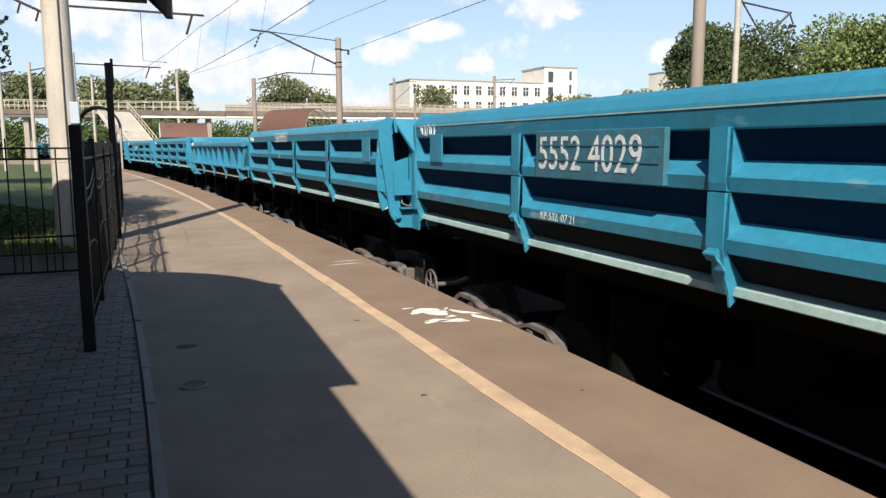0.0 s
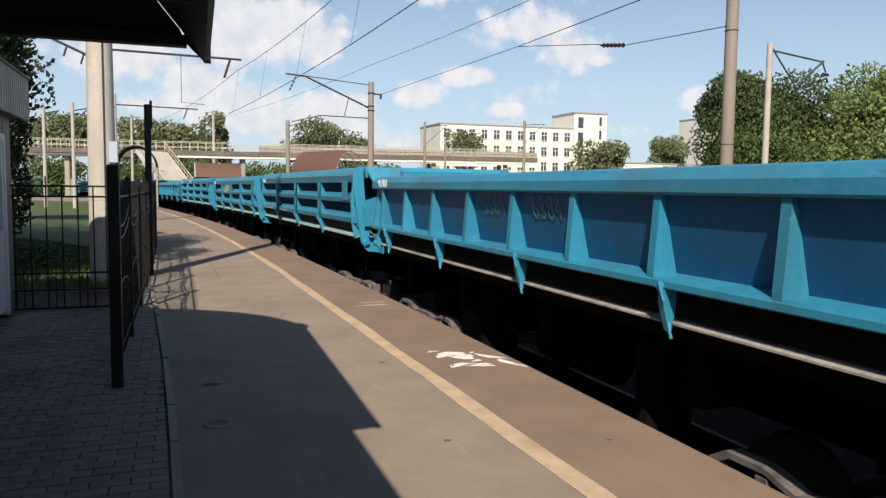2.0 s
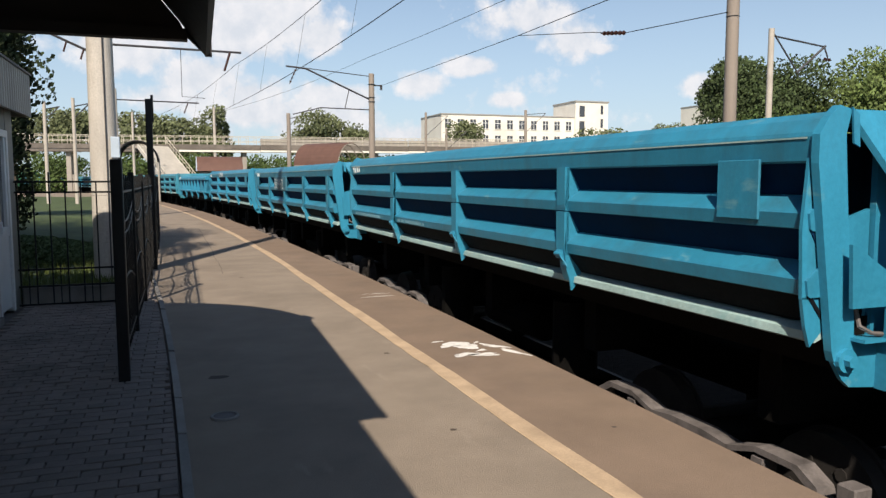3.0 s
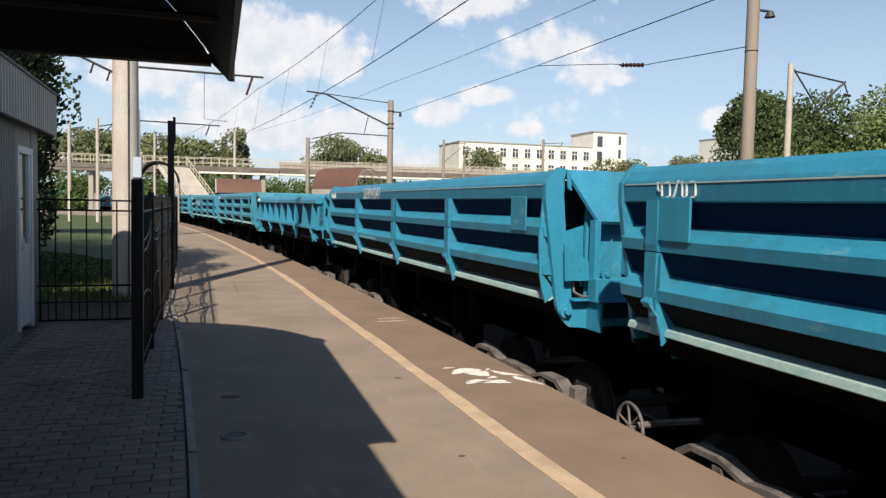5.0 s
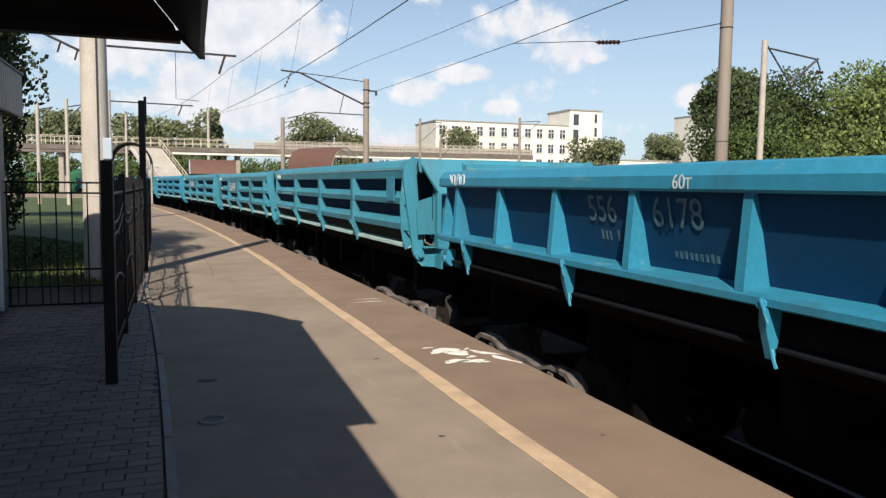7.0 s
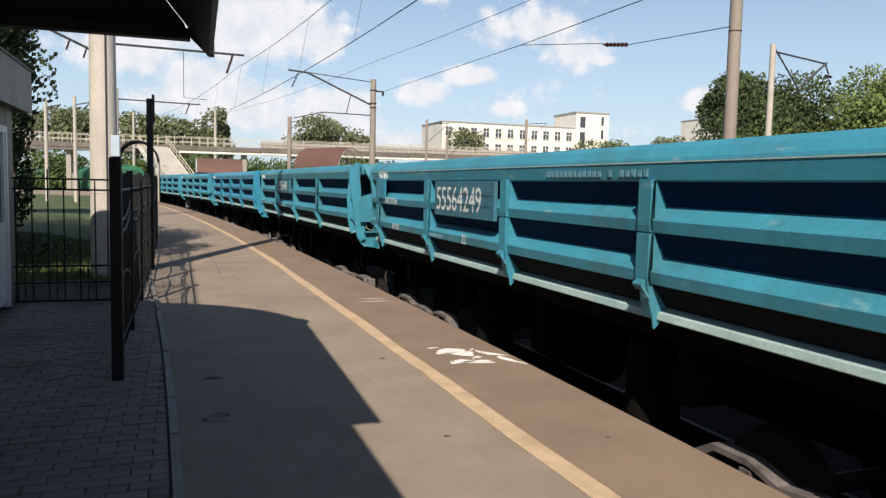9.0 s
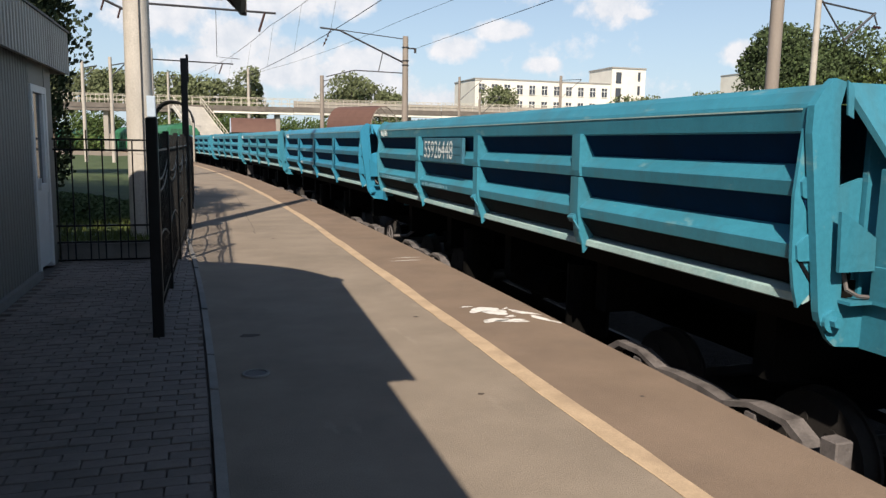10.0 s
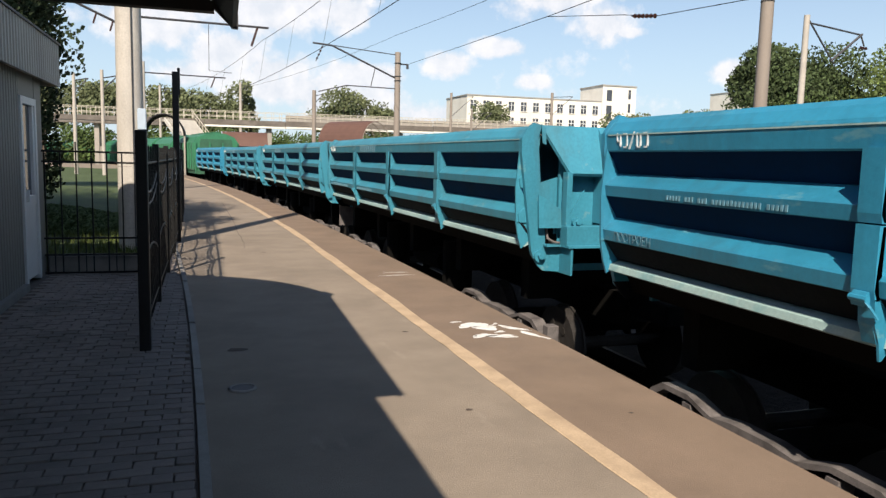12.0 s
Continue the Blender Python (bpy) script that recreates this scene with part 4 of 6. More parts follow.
M_PLATE = material("dull_plate_paint", (0.03, 0.14, 0.2), 0.6, var=0.2, scale=5, fine=40, dirt=(0.05, 0.09, 0.12), dirt_amt=0.7, dirt_scale=6)
used = {}
for k in range(-2, 26):
    base = proto_h if k >= GREEN else proto_r2 if k == 5 else proto_r if k in RIBBED else proto_u if k in (7, 12) else proto_i if k == 3 else proto_t if k in (6, 8, 10, 11) else proto_b
    if base not in used:
        used[base] = True
        w = base
    else:
        w = copy_thing(base, Matrix())
    WAGONS.append((k, w))
for k, w in WAGONS:
    if k < GREEN:
        mark(w, k)
    if k == -1:
        number(w, "5552 4029", 2.2, 2.5, 0.4, 0.86, (0.5, 2.25, 2.43, 2.82))
        lettering("stencil", "KP 532  07 21", 0.1, M_MARK, w, sideways(2.2, 2.055, 1.662))
        lettering("stencil", "ПОСТРОЕН", 0.1, M_MARKDIM, w, sideways(5.1, 2.055, 1.662))
    elif k == 3:
        number(w, "55594972", 1.43, 2.47, 0.4, 0.84, (-0.27, 1.48, 2.43, 2.80))
    elif k == 4:
        number(w, "55994347", 2.12, 2.80, 0.3, 1.05, None, 1.661)
    elif k == 0:
        lettering("stencil", "ПОСТРОЕН", 0.1, M_MARKDIM, w, sideways(5.2, 2.055, 1.662))
        lettering("stencil", "KP 522  27 03", 0.1, M_MARKDIM, w, sideways(3.9, 2.055, 1.662))
        number(w, "55898957", 1.95, 2.785, 0.3, 1.15, None, 1.661)
        lettering("stencil", "22", 0.16, M_MARK, w, sideways(1.6, 2.43, 1.662))
    elif k == 7:
        number(w, "55564249", 2.03, 2.43, 0.42, 0.88, (0.22, 2.1, 2.36, 2.79))
        lettering("stencil", "22", 0.16, M_MARK, w, sideways(1.2, 2.045, 1.662))
        lettering("stencil", "40т", 0.12, M_MARK, w, sideways(2.6, 2.43, 1.662))
        lettering("stencil", "ПОСТРОЕН", 0.12, M_MARK, w, sideways(4.55, 2.435, 1.662))
        lettering("stencil", "KP 522", 0.12, M_MARK, w, sideways(4.1, 2.05, 1.662))
        bars(w, -0.9, 2.83, 20, 0.05, 0.06, 0.03, M_MARKDIM, 1.662)
    elif k == 8:
        number(w, "55926448", 2.24, 2.49, 0.36, 0.95, (0.5, 2.3, 2.44, 2.78))
    elif k == 9:
        bars(w, 1.9, 2.43, 8, 0.05, 0.1, 0.025, M_MARKDIM)
        lettering("stencil", "KP 522", 0.1, M_MARK, w, sideways(2.2, 2.055, 1.662))
        lettering("stencil", "ПОСТРОЕН", 0.1, M_MARKDIM, w, sideways(5.2, 2.055, 1.662))
    elif k == 1:
        number(w, "5564", 0.9, 2.42, 0.34, 0.9, None, 1.542, M_GHOST, 12)
        number(w, "6384", -0.33, 2.42, 0.34, 0.9, None, 1.542, M_GHOST, 12)
        lettering("stencil", "22", 0.14, M_MARK, w, sideways(0.27, 2.2, 1.494, 12))
        bars(w, 2.2, 2.5, 8, 0.022, 0.1, 0.03, M_GHOST, leaning=True)
        bars(w, 4.4, 2.48, 6, 0.022, 0.13, 0.03, M_GHOST, leaning=True)
        bars(w, 3.3, 2.45, 10, 0.02, 0.1, 0.03, M_GHOST, leaning=True)
    elif k == 5:
        number(w, "556", 1.95, 2.42, 0.32, 0.9, None, 1.542, M_GHOST, 12)
        number(w, "6178", 1.05, 2.42, 0.32, 0.9, None, 1.542, M_GHOST, 12)
        lettering("stencil", "60т", 0.14, M_MARK, w, sideways(0.68, 2.70, 1.676))
        bars(w, 1.8, 2.27, 5, 0.03, 0.09, 0.03, M_GHOST, leaning=True)
        bars(w, 0.85, 2.2, 9, 0.03, 0.06, 0.025, M_GHOST, leaning=True)
    if k == 10:
        part("end_shield", Shape().box(-1.35, -0.85, HALF + 0.25, HALF + 0.28, 1.0, 1.56, 0.008), M_BOGIE, w, "dusty grey plate hung over the coupling")
    if 10 <= k < GREEN:
        bars(w, 2.2, 2.81, 8, 0.11, 0.14, 0.05, M_MARKDIM, 1.662)

for k, w in WAGONS:      # laden wagons sit lower on their springs
    if k in (3, 7, 12):
        for c in w.children:
            if not c.name.startswith("bogie"):
                c.matrix_basis = pose(0, 0, -0.03) @ c.matrix_basis

# ---------- platform's inner side: kerb, paving, lawn ----------


def kerb_x(y):
    return 0.062 - 0.0030 * y * y


kb = thing("kerb", "pale grey concrete kerb stones between asphalt and paving", "kerb", kind="structure")
for i in range(24):
    y0, y1 = -4 + i * 0.8, -4 + i * 0.8 + 0.79
    s = Shape()
    a, c = kerb_x(max(y0, 0)), kerb_x(max(y1, 0))
    h = 0.045 + 0.008 * math.sin(i * 2.3)
    s.add([(a - 0.07, y0, -0.05), (a, y0, -0.05), (c, y1, -0.05), (c - 0.07, y1, -0.05),
           (a - 0.062, y0, h), (a - 0.01, y0, h - 0.006), (c - 0.01, y1, h - 0.006), (c - 0.062, y1, h)],
          [(0, 3, 2, 1), (4, 5, 6, 7), (0, 1, 5, 4), (1, 2, 6, 5), (2, 3, 7, 6), (3, 0, 4, 7)])
    part("kerb_stone", s, M_KERB, kb)

bed = Shape()
ys = [-4 + 0.9 * i for i in range(17)]
bed.add([(x, y, z) for y in ys for x, z in ((-7.0, 0.018), (kerb_x(max(y, 0)) - 0.07, 0.018), (kerb_x(max(y, 0)) - 0.07, -0.02), (-7.0, -0.02))],
        [(4 * i + j, 4 * i + (j + 1) % 4, 4 * i + 4 + (j + 1) % 4, 4 * i + 4 + j) for i in range(16) for j in range(4)])
pv = structure("paving", bed, M_PAVERBASE, "grey concrete block paving laid in rows", "paving")
lw = Shape()
nx, ny = 24, 40
for j in range(ny + 1):
    for i in range(nx + 1):
        x, y = -40 + i * (39.2 / nx), 10.75 + j * 1.6
        xe = -0.62 - max(y - 10, 0) ** 2 / 770
        x = min(x, xe) if i == nx else x * 1.0
        lw.v.append((xe if i == nx else min(x, xe - 0.1), y, 0.03 + (0.14 * abs(math.sin(x * 0.35) * math.sin(y * 0.22)) if x < -3 and y > 14 else 0.0) + (0.0 if i < nx else -0.02)))
for j in range(ny):
    for i in range(nx):
        a = j * (nx + 1) + i
        lw.f.append((a, a + 1, a + nx + 2, a + nx + 1))
structure("lawn", lw, M_LAWN, "mown grass behind the fence, partly in tree shade", "lawn", True)
rng = random.Random(4)
gr = Shape()
for i in range(9000):
    x, y = -0.8 - rng.random() ** 1.3 * 4.0, 10.9 + rng.random() ** 1.5 * 9
    a, h, wd = rng.random() * 6.28, 0.05 + rng.random() * 0.12, 0.006 + rng.random() * 0.008
    dx, dy = math.cos(a) * wd, math.sin(a) * wd
    lx, ly = (rng.random() - 0.5) * 0.08, (rng.random() - 0.5) * 0.08
    gr.add([(x - dx, y - dy, 0.02), (x + dx, y + dy, 0.02), (x + lx, y + ly, 0.02 + h)], [(0, 1, 2)])
tagged(new("grass", gr.mesh("grass", M_GRASS)), "short green grass blades on the lawn", "grass", kind="stuff")

# white paint splashes on the asphalt
rng = random.Random(11)
sp = structure("paint_mark", Shape().add([(2.3, 6.3, 0.004), (2.34, 6.28, 0.004), (2.36, 6.33, 0.004)], [(0, 1, 2)]), M_WHITE, "splashed white paint mark on the asphalt", "paint mark")
for cx, cy, a, b, ang in ((2.46, 6.74, 0.17, 0.085, 0.3), (2.56, 6.6, 0.12, 0.10, -0.5), (2.42, 6.3, 0.13, 0.06, 0.2), (2.58, 6.25, 0.14, 0.06, -0.2), (2.8, 6.55, 0.16, 0.045, -0.9), (2.88, 6.25, 0.2, 0.035, -1.2), (2.62, 6.42, 0.06, 0.03, 0.4), (2.34, 6.9, 0.06, 0.02, 0.1), (2.7, 6.75, 0.05, 0.015, 0.8), (2.5, 9.9, 0.22, 0.015, 0.1), (2.55, 10.15, 0.18, 0.012, 0.0)):
    v = []
    for k in range(22):
        t = 2 * math.pi * k / 22
        r = 1 + 0.35 * (rng.random() - 0.5) + 0.25 * math.sin(3 * t + cx * 9)
        u, w_ = a * r * math.cos(t), b * r * math.sin(t)
        v.append((cx + u * math.cos(ang) - w_ * math.sin(ang), cy + u * math.sin(ang) + w_ * math.cos(ang), 0.004))
    part("splash", Shape().add(v, [tuple(range(22))]), M_WHITE, sp)
M_STAIN = material("dark_asphalt_stain", (0.10, 0.08, 0.065), 0.9, var=0.2, scale=12, fine=90, bump=0.4, spec=0.2)
M_CRACK = material("crack_filler", (0.06, 0.05, 0.04), 0.95, var=0.2, scale=9, fine=60)
st = structure("asphalt_stain", Shape().add([(0.2, 6.2, 0.0035), (0.26, 6.2, 0.0035), (0.23, 6.26, 0.0035)], [(0, 1, 2)]), M_STAIN, "dark worn hollow in the asphalt", "stain")
rng = random.Random(19)
for cx, cy, a, b in ((0.23, 6.24, 0.09, 0.06), (1.75, 6.6, 0.03, 0.025), (1.6, 4.4, 0.025, 0.02), (1.9, 8.3, 0.03, 0.02), (0.9, 12.6, 0.05, 0.03), (2.6, 4.1, 0.02, 0.015)):
    v = []
    for k in range(16):
        t = 2 * math.pi * k / 16
        r = rng.uniform(0.7, 1.2)
        v.append((cx + a * r * math.cos(t), cy + b * r * math.sin(t), 0.0032))
    part("stain", Shape().add(v, [tuple(range(16))]), M_STAIN, st)
for pts in (((0.64, 13.2), (0.66, 14.6), (0.62, 16.4), (0.63, 18.9), (0.58, 22.0), (0.5, 27.0)),):
    q = []
    for (x0, y0), (x1, y1) in zip(pts, pts[1:]):
        for j in range(6):
            u = j / 6
            q.append((x0 + (x1 - x0) * u + rng.uniform(-0.02, 0.02), y0 + (y1 - y0) * u))
    v, f = [], []
    for x, y in q:
        wd = rng.uniform(0.002, 0.006)
        v += [(x - wd, y, 0.003), (x + wd, y, 0.003)]
    f = [(2 * i, 2 * i + 1, 2 * i + 3, 2 * i + 2) for i in range(len(q) - 1)]
    part("crack", Shape().add(v, f), M_CRACK, st)
mh = thing("surface_box", "small round metal valve cover set in asphalt", "cover", pose(0.23, 5.17, 0.0))
part("rim", Shape().ring((0, 0, 0.004), "z", 0.085, 0.012, 20, 6), M_KERB, mh)
part("lid", Shape().tube((0, 0, -0.02), (0, 0, 0.008), 0.075, 20), M_STEELDK, mh)

# ---------- fence ----------
FX = -0.48
fence = thing("fence", "black painted metal fence with vertical bars beside the platform", "fence")


def fence_x(y):
    return FX - max(y - 12, 0) ** 2 / 900


part("post", Shape().box(FX - 0.025, FX + 0.06, 6.2, 6.3, 0.0, 1.76, 0.008), M_BLACK, fence, "thick square black post")
for y in (8.3, 10.35, 12.4, 16.4, 18.5, 20.6, 22.7, 24.8):
    x = fence_x(y)
    part("post", Shape().box(x - 0.03, x + 0.03, y - 0.03, y + 0.03, 0.0, 1.68, 0.006), M_BLACK, fence)
part("tall_post", Shape().box(FX - 0.06, FX + 0.05, 14.3, 14.44, 0.0, 3.02, 0.01).box(FX + 0.03, FX + 0.075, 14.33, 14.41, 2.62, 3.09, 0.006), M_BLACK, fence, "tall dark steel post with a side plate")
for z in (0.2, 1.5):
    for a, b in zip([6.25 + 0.95 * i for i in range(20)], [6.25 + 0.95 * i for i in range(1, 21)]):
        part("rail", Shape().tube((fence_x(a), a, z), (fence_x(b), b, z), 0.014, 6), M_BLACK, fence)
BAYS = (6.25, 8.3, 10.35, 12.4, 14.37, 16.4, 18.5, 20.6, 22.7, 24.8)
for a, b in zip(BAYS, BAYS[1:]):
    for zc, rise in ((1.40, -0.16), (1.30, -0.16), (0.62, 0.14)):
        pts = []
        for q in range(11):
            yq = a + (b - a) * q / 10
            pts.append((fence_x(yq), yq, zc + rise * (1 - (q / 5 - 1) ** 2)))
        part("arched_rail", Shape().path(pts, 0.013, 6), M_BLACK, fence)
i = 0
y = 6.45
while y < 25.2:
    x = fence_x(y)
    part("bar", Shape().box(x - 0.009, x + 0.009, y - 0.009, y + 0.009, 0.1, 1.6 + 0.05 * (i % 2)), M_BLACK, fence)
    if i % 3 == 1 and y < 15:
        part("scroll", Shape().ring((x, y + 0.07, 1.165), "x", 0.062, 0.008, 14, 5), M_BLACK, fence)
    y += 0.16
    i += 1

gate = thing("cross_fence", "black metal bar fence panel across the paving", "fence")
GY = 10.42
for z in (0.05, 0.28, 0.49, 1.45, 1.58):
    part("rail", Shape().box(-1.93, -0.56, GY - 0.012, GY + 0.012, z - 0.012, z + 0.012), M_BLACK, gate)
part("plinth", Shape().box(-1.9, -0.56, GY + 0.05, GY + 0.17, 0.0, 0.26, 0.01), M_KERB, gate, "low grey concrete plinth")
k = 0
xb = -1.9
while xb < -0.56:
    part("bar", Shape().box(xb - 0.008, xb + 0.008, GY - 0.008, GY + 0.008, 0.03, 1.7 if k % 4 == 2 else 1.58), M_BLACK, gate)
    if k % 2 == 0:
        part("short_bar", Shape().box(xb + 0.083, xb + 0.095, GY - 0.006, GY + 0.006, 0.05, 0.56), M_BLACK, gate)
    xb += 0.178
    k += 1

# ---------- concrete pole with a small sign box ----------
pole = thing("concrete_pole", "tall round weathered concrete pole behind the fence", "pole", pose(-1.12, 13.0, 0))
part("shaft", Shape().tube((0, 0, 0), (0.0, 0, 10.5), 0.215, 24, 0.15), M_CONC, pole, smooth=True)
part("conduit", Shape().tube((0.06, -0.212, 0.0), (0.055, -0.185, 6.0), 0.012, 6), M_STEELDK, pole)
for z in (0.62, 1.36, 3.86, 3.9):
    part("clamp_band", Shape().ring((0, 0, z), "z", 0.207 - z * 0.005, 0.008, 24, 5), M_STEELDK, pole)
part("sign_box", Shape().box(0.12, 0.25, -0.24, -0.14, 1.95, 2.27, 0.01), M_SIGN, pole, "pale blue metal sign box")

# ---------- kiosk ----------
kiosk = thing("kiosk", "grey profiled-sheet kiosk with a pale fascia and white door", "kiosk")
KX, KY0, KY1 = -1.94, 6.35, 10.5
wall = Shape()


def corrugated(shape, x, y0, y1, z0, z1, pitch, depth, back):
    """Profiled sheet facing +x."""
    pts = []
    y = y0
    while y < y1 - 1e-6:
        for f_, d in ((0.0, 0), (0.45, 0), (0.55, depth), (0.95, depth)):
            if y + f_ * pitch <= y1:
                pts.append((x + d, y + f_ * pitch))
        y += pitch
    pts.append((x, y1))
    prof = pts + [(back, y1), (back, y0)]
    return shape.prism(prof, "z", z0, z1)


part("front_wall", corrugated(Shape(), KX, KY0, 9.34, 0.02, 2.5, 0.11, 0.008, KX - 0.1), M_KIOSK, kiosk)
part("corner_wall", Shape().box(KX - 0.1, KX + 0.01, 10.12, KY1, 0.02, 2.5), M_KIOSK, kiosk)
part("wall_over_door", Shape().box(KX - 0.1, KX + 0.005, 9.34, 10.12, 2.18, 2.5), M_KIOSK, kiosk)
part("end_wall", Shape().box(-4.6, KX - 0.1, KY1 - 0.1, KY1, 0.02, 2.5), M_KIOSK, kiosk)
part("side_wall", Shape().box(-4.6, KX - 0.1, KY0, KY0 + 0.1, 0.02, 2.5), M_KIOSK, kiosk)
part("back_wall", Shape().box(-4.7, -4.6, KY0, KY1, 0.02, 2.5), M_KIOSK, kiosk)
part("roof", Shape().box(-4.75, KX + 0.14, KY0 - 0.1, KY1 + 0.38, 2.48, 2.56), M_ROOF, kiosk)
part("fascia", corrugated(Shape(), KX + 0.16, KY0 - 0.1, KY1 + 0.4, 2.4, 2.92, 0.12, 0.012, KX + 0.12), M_FASCIA, kiosk, "pale ribbed metal fascia")
part("end_fascia", Shape().box(-4.75, KX + 0.12, KY1 + 0.36, KY1 + 0.4, 2.4, 2.92), M_FASCIA, kiosk)
part("fascia_cap", Shape().box(-4.76, KX + 0.19, KY0 - 0.1, KY1 + 0.42, 2.92, 2.945), M_STEELDK, kiosk)
part("plinth", Shape().box(-4.7, KX + 0.06, KY0, 9.3, 0.0, 0.1), M_KERB, kiosk)
door = part("door", Shape().box(KX - 0.05, KX + 0.0, 9.42, 10.04, 0.1, 0.95), M_DOORF, kiosk, "white plastic door with a tall glass pane")
for nm, b in (("frame_side", (KX - 0.06, KX + 0.03, 9.34, 9.42, 0.05, 2.18)), ("frame_side", (KX - 0.06, KX + 0.03, 10.04, 10.12, 0.05, 2.18)), ("frame_top", (KX - 0.06, KX + 0.03, 9.42, 10.04, 2.1, 2.18)), ("stile", (KX - 0.05, KX + 0.015, 9.42, 9.5, 0.95, 2.1)), ("stile", (KX - 0.05, KX + 0.015, 9.96, 10.04, 0.95, 2.1)), ("mid_rail", (KX - 0.05, KX + 0.016, 9.5, 9.96, 0.95, 1.06)), ("handle", (KX + 0.0, KX + 0.06, 9.455, 9.475, 1.0, 1.14))):
    part(nm, Shape().box(*b, 0.004), M_DOORF, door)
part("glass", Shape().box(KX - 0.03, KX - 0.02, 9.5, 9.96, 1.06, 2.1), M_GLASS, door)

# ---------- canopy ----------
canopy = thing("canopy", "dark sheet-metal barrel canopy over the platform", "canopy")


ARC_R, ARC_A = 4.16, radians(57)


def arc_pts(xe, r=ARC_R, n=20, a1=-24.0):
    """Points of the barrel roof's arc from the eave at xe, 2.54 m high, up over the crown."""
    cx, cz = xe - ARC_R * math.sin(ARC_A), 2.54 - ARC_R * math.cos(ARC_A)
    out = []
    for i in range(n + 1):
        a = ARC_A + (radians(a1) - ARC_A) * i / n
        out.append((cx + r * math.sin(a), cz + r * math.cos(a)))
    return out


def vault(shape, xe0, xe1, y0, y1):
    v, m = [], 0
    for xe, y in ((xe0, y0), (xe1, y1)):
        loop = arc_pts(xe) + list(reversed(arc_pts(xe, ARC_R - 0.04)))
        m = len(loop)
        v += [(x, y, z) for x, z in loop]
    f = [(i, (i + 1) % m, m + (i + 1) % m, m + i) for i in range(m)]
    for k in range(m // 2 - 1):
        f += [(k, k + 1, m - 2 - k, m - 1 - k), (m + k, m + m - 1 - k, m + m - 2 - k, m + k + 1)]
    return shape.add(v, f)


part("roof_end", vault(Shape(), 0.15, 0.24, 2.2, 5.98), M_DARK, canopy)
part("roof_back", vault(Shape(), -0.05, -0.05, -7.0, 2.26), M_DARK, canopy)
# Unseen plate, added to stop sun leaking between the two roof sections.
step_plate = Shape().prism(arc_pts(0.15) + list(reversed(arc_pts(-0.05, ARC_R - 0.03))), "y", 2.21, 2.25)
part("step_plate", step_plate, M_DARK, canopy, "unseen dark plate added to close the roof step to sun")
inner = [p for p in arc_pts(0.24, ARC_R - 0.05) if p[1] > 2.7]
part("gable", Shape().prism([(0.07, 2.66)] + inner + [(inner[-1][0], 2.66)], "y", 5.93, 5.96), M_DARK, canopy, "closed dark gable sheet")
inner = [p for p in arc_pts(-0.05, ARC_R - 0.05) if p[1] > 2.7]
part("gable", Shape().prism([(-0.2, 2.66)] + inner + [(inner[-1][0], 2.66)], "y", -6.96, -6.93), M_DARK, canopy)
part("gable_beam", Shape().box(-4.7, 0.08, 5.88, 5.99, 2.62, 2.7), M_DARK, canopy)
part("corner_plate", Shape().prism([(0.05, 2.68), (0.215, 2.52), (0.25, 2.52), (0.25, 2.62), (0.1, 2.8)], "y", 5.93, 5.99), M_DARK, canopy, "pointed dark corner plate")
for y in (3.2, 4.5):
    part("tie_beam", Shape().tube((0.12, y, 2.64), (-4.6, y, 2.64), 0.025, 6), M_DARK, canopy)
for y in (-6.5, -2.5):
    part("column", Shape().tube((-0.3, y, 0.0), (-0.3, y, 2.95), 0.06, 10), M_DARK, canopy)
for y in (-6.5, -2.5, 1.5, 5.6):
    part("column", Shape().tube((-4.6, y, 0.0), (-4.6, y, 4.1), 0.06, 10), M_DARK, canopy)
# Unseen walls, added to keep sky light out from under the canopy.
bw = Shape().box(-4.85, -4.75, -7.0, 5.9, 0.0, 4.0)
structure("wall_back", bw, M_KIOSK, "unseen grey sheet wall added at the back of the canopy", "wall")
structure("wall_end", Shape().box(-4.65, -1.2, -7.0, -6.9, 0.0, 2.55), M_KIOSK, "unseen grey sheet wall added to close the canopy's end", "wall")

# ---------- overhead line ----------


def mast(name, x, y, h, r, mat, label, zb=-1.3, sides=12, taper=0.8):
    m = thing(name, label, "mast", pose(x, y, zb), group="masts along the railway")
    part("shaft", Shape().tube((0, 0, 0), (0, 0, h - zb), r, sides, r * taper), mat, m, smooth=True)
    return m


def insulators(parent, p, q, n=4, r=0.09):
    p, q = Vector(p), Vector(q)
    s = Shape()
    s.tube(p, q, 0.02, 6)
    for i in range(n):
        c = p.lerp(q, (i + 0.7) / (n + 0.4))
        d = (q - p).normalized() * 0.05
        s.tube(c - d, c + d, r, 10, r * 0.5)
    part("insulator", s, M_CERAMIC, parent, "dark ribbed insulator string")


m1 = mast("catenary_mast", 12.9, 52.0, 8.95, 0.24, M_MAST, "brown steel catenary mast with a long bracket arm")
Z = 1.3
part("bracket_arm", Shape().tube((-0.1, 0, 7.15 + Z), (-4.6, 0, 9.1 + Z), 0.06, 8).tube((-4.6, 0, 9.1 + Z), (-5.9, 0, 9.2 + Z), 0.06, 8), M_STEELDK, m1)
part("tie_rod", Shape().tube((0, 0, 8.75 + Z), (-4.6, 0, 9.12 + Z), 0.03, 6), M_STEELDK, m1)
part("steady_arm", Shape().path([(-0.1, 0, 6.45 + Z), (-3.6, 0, 6.5 + Z), (-5.5, 0, 6.0 + Z)], 0.04, 6), M_STEELDK, m1)
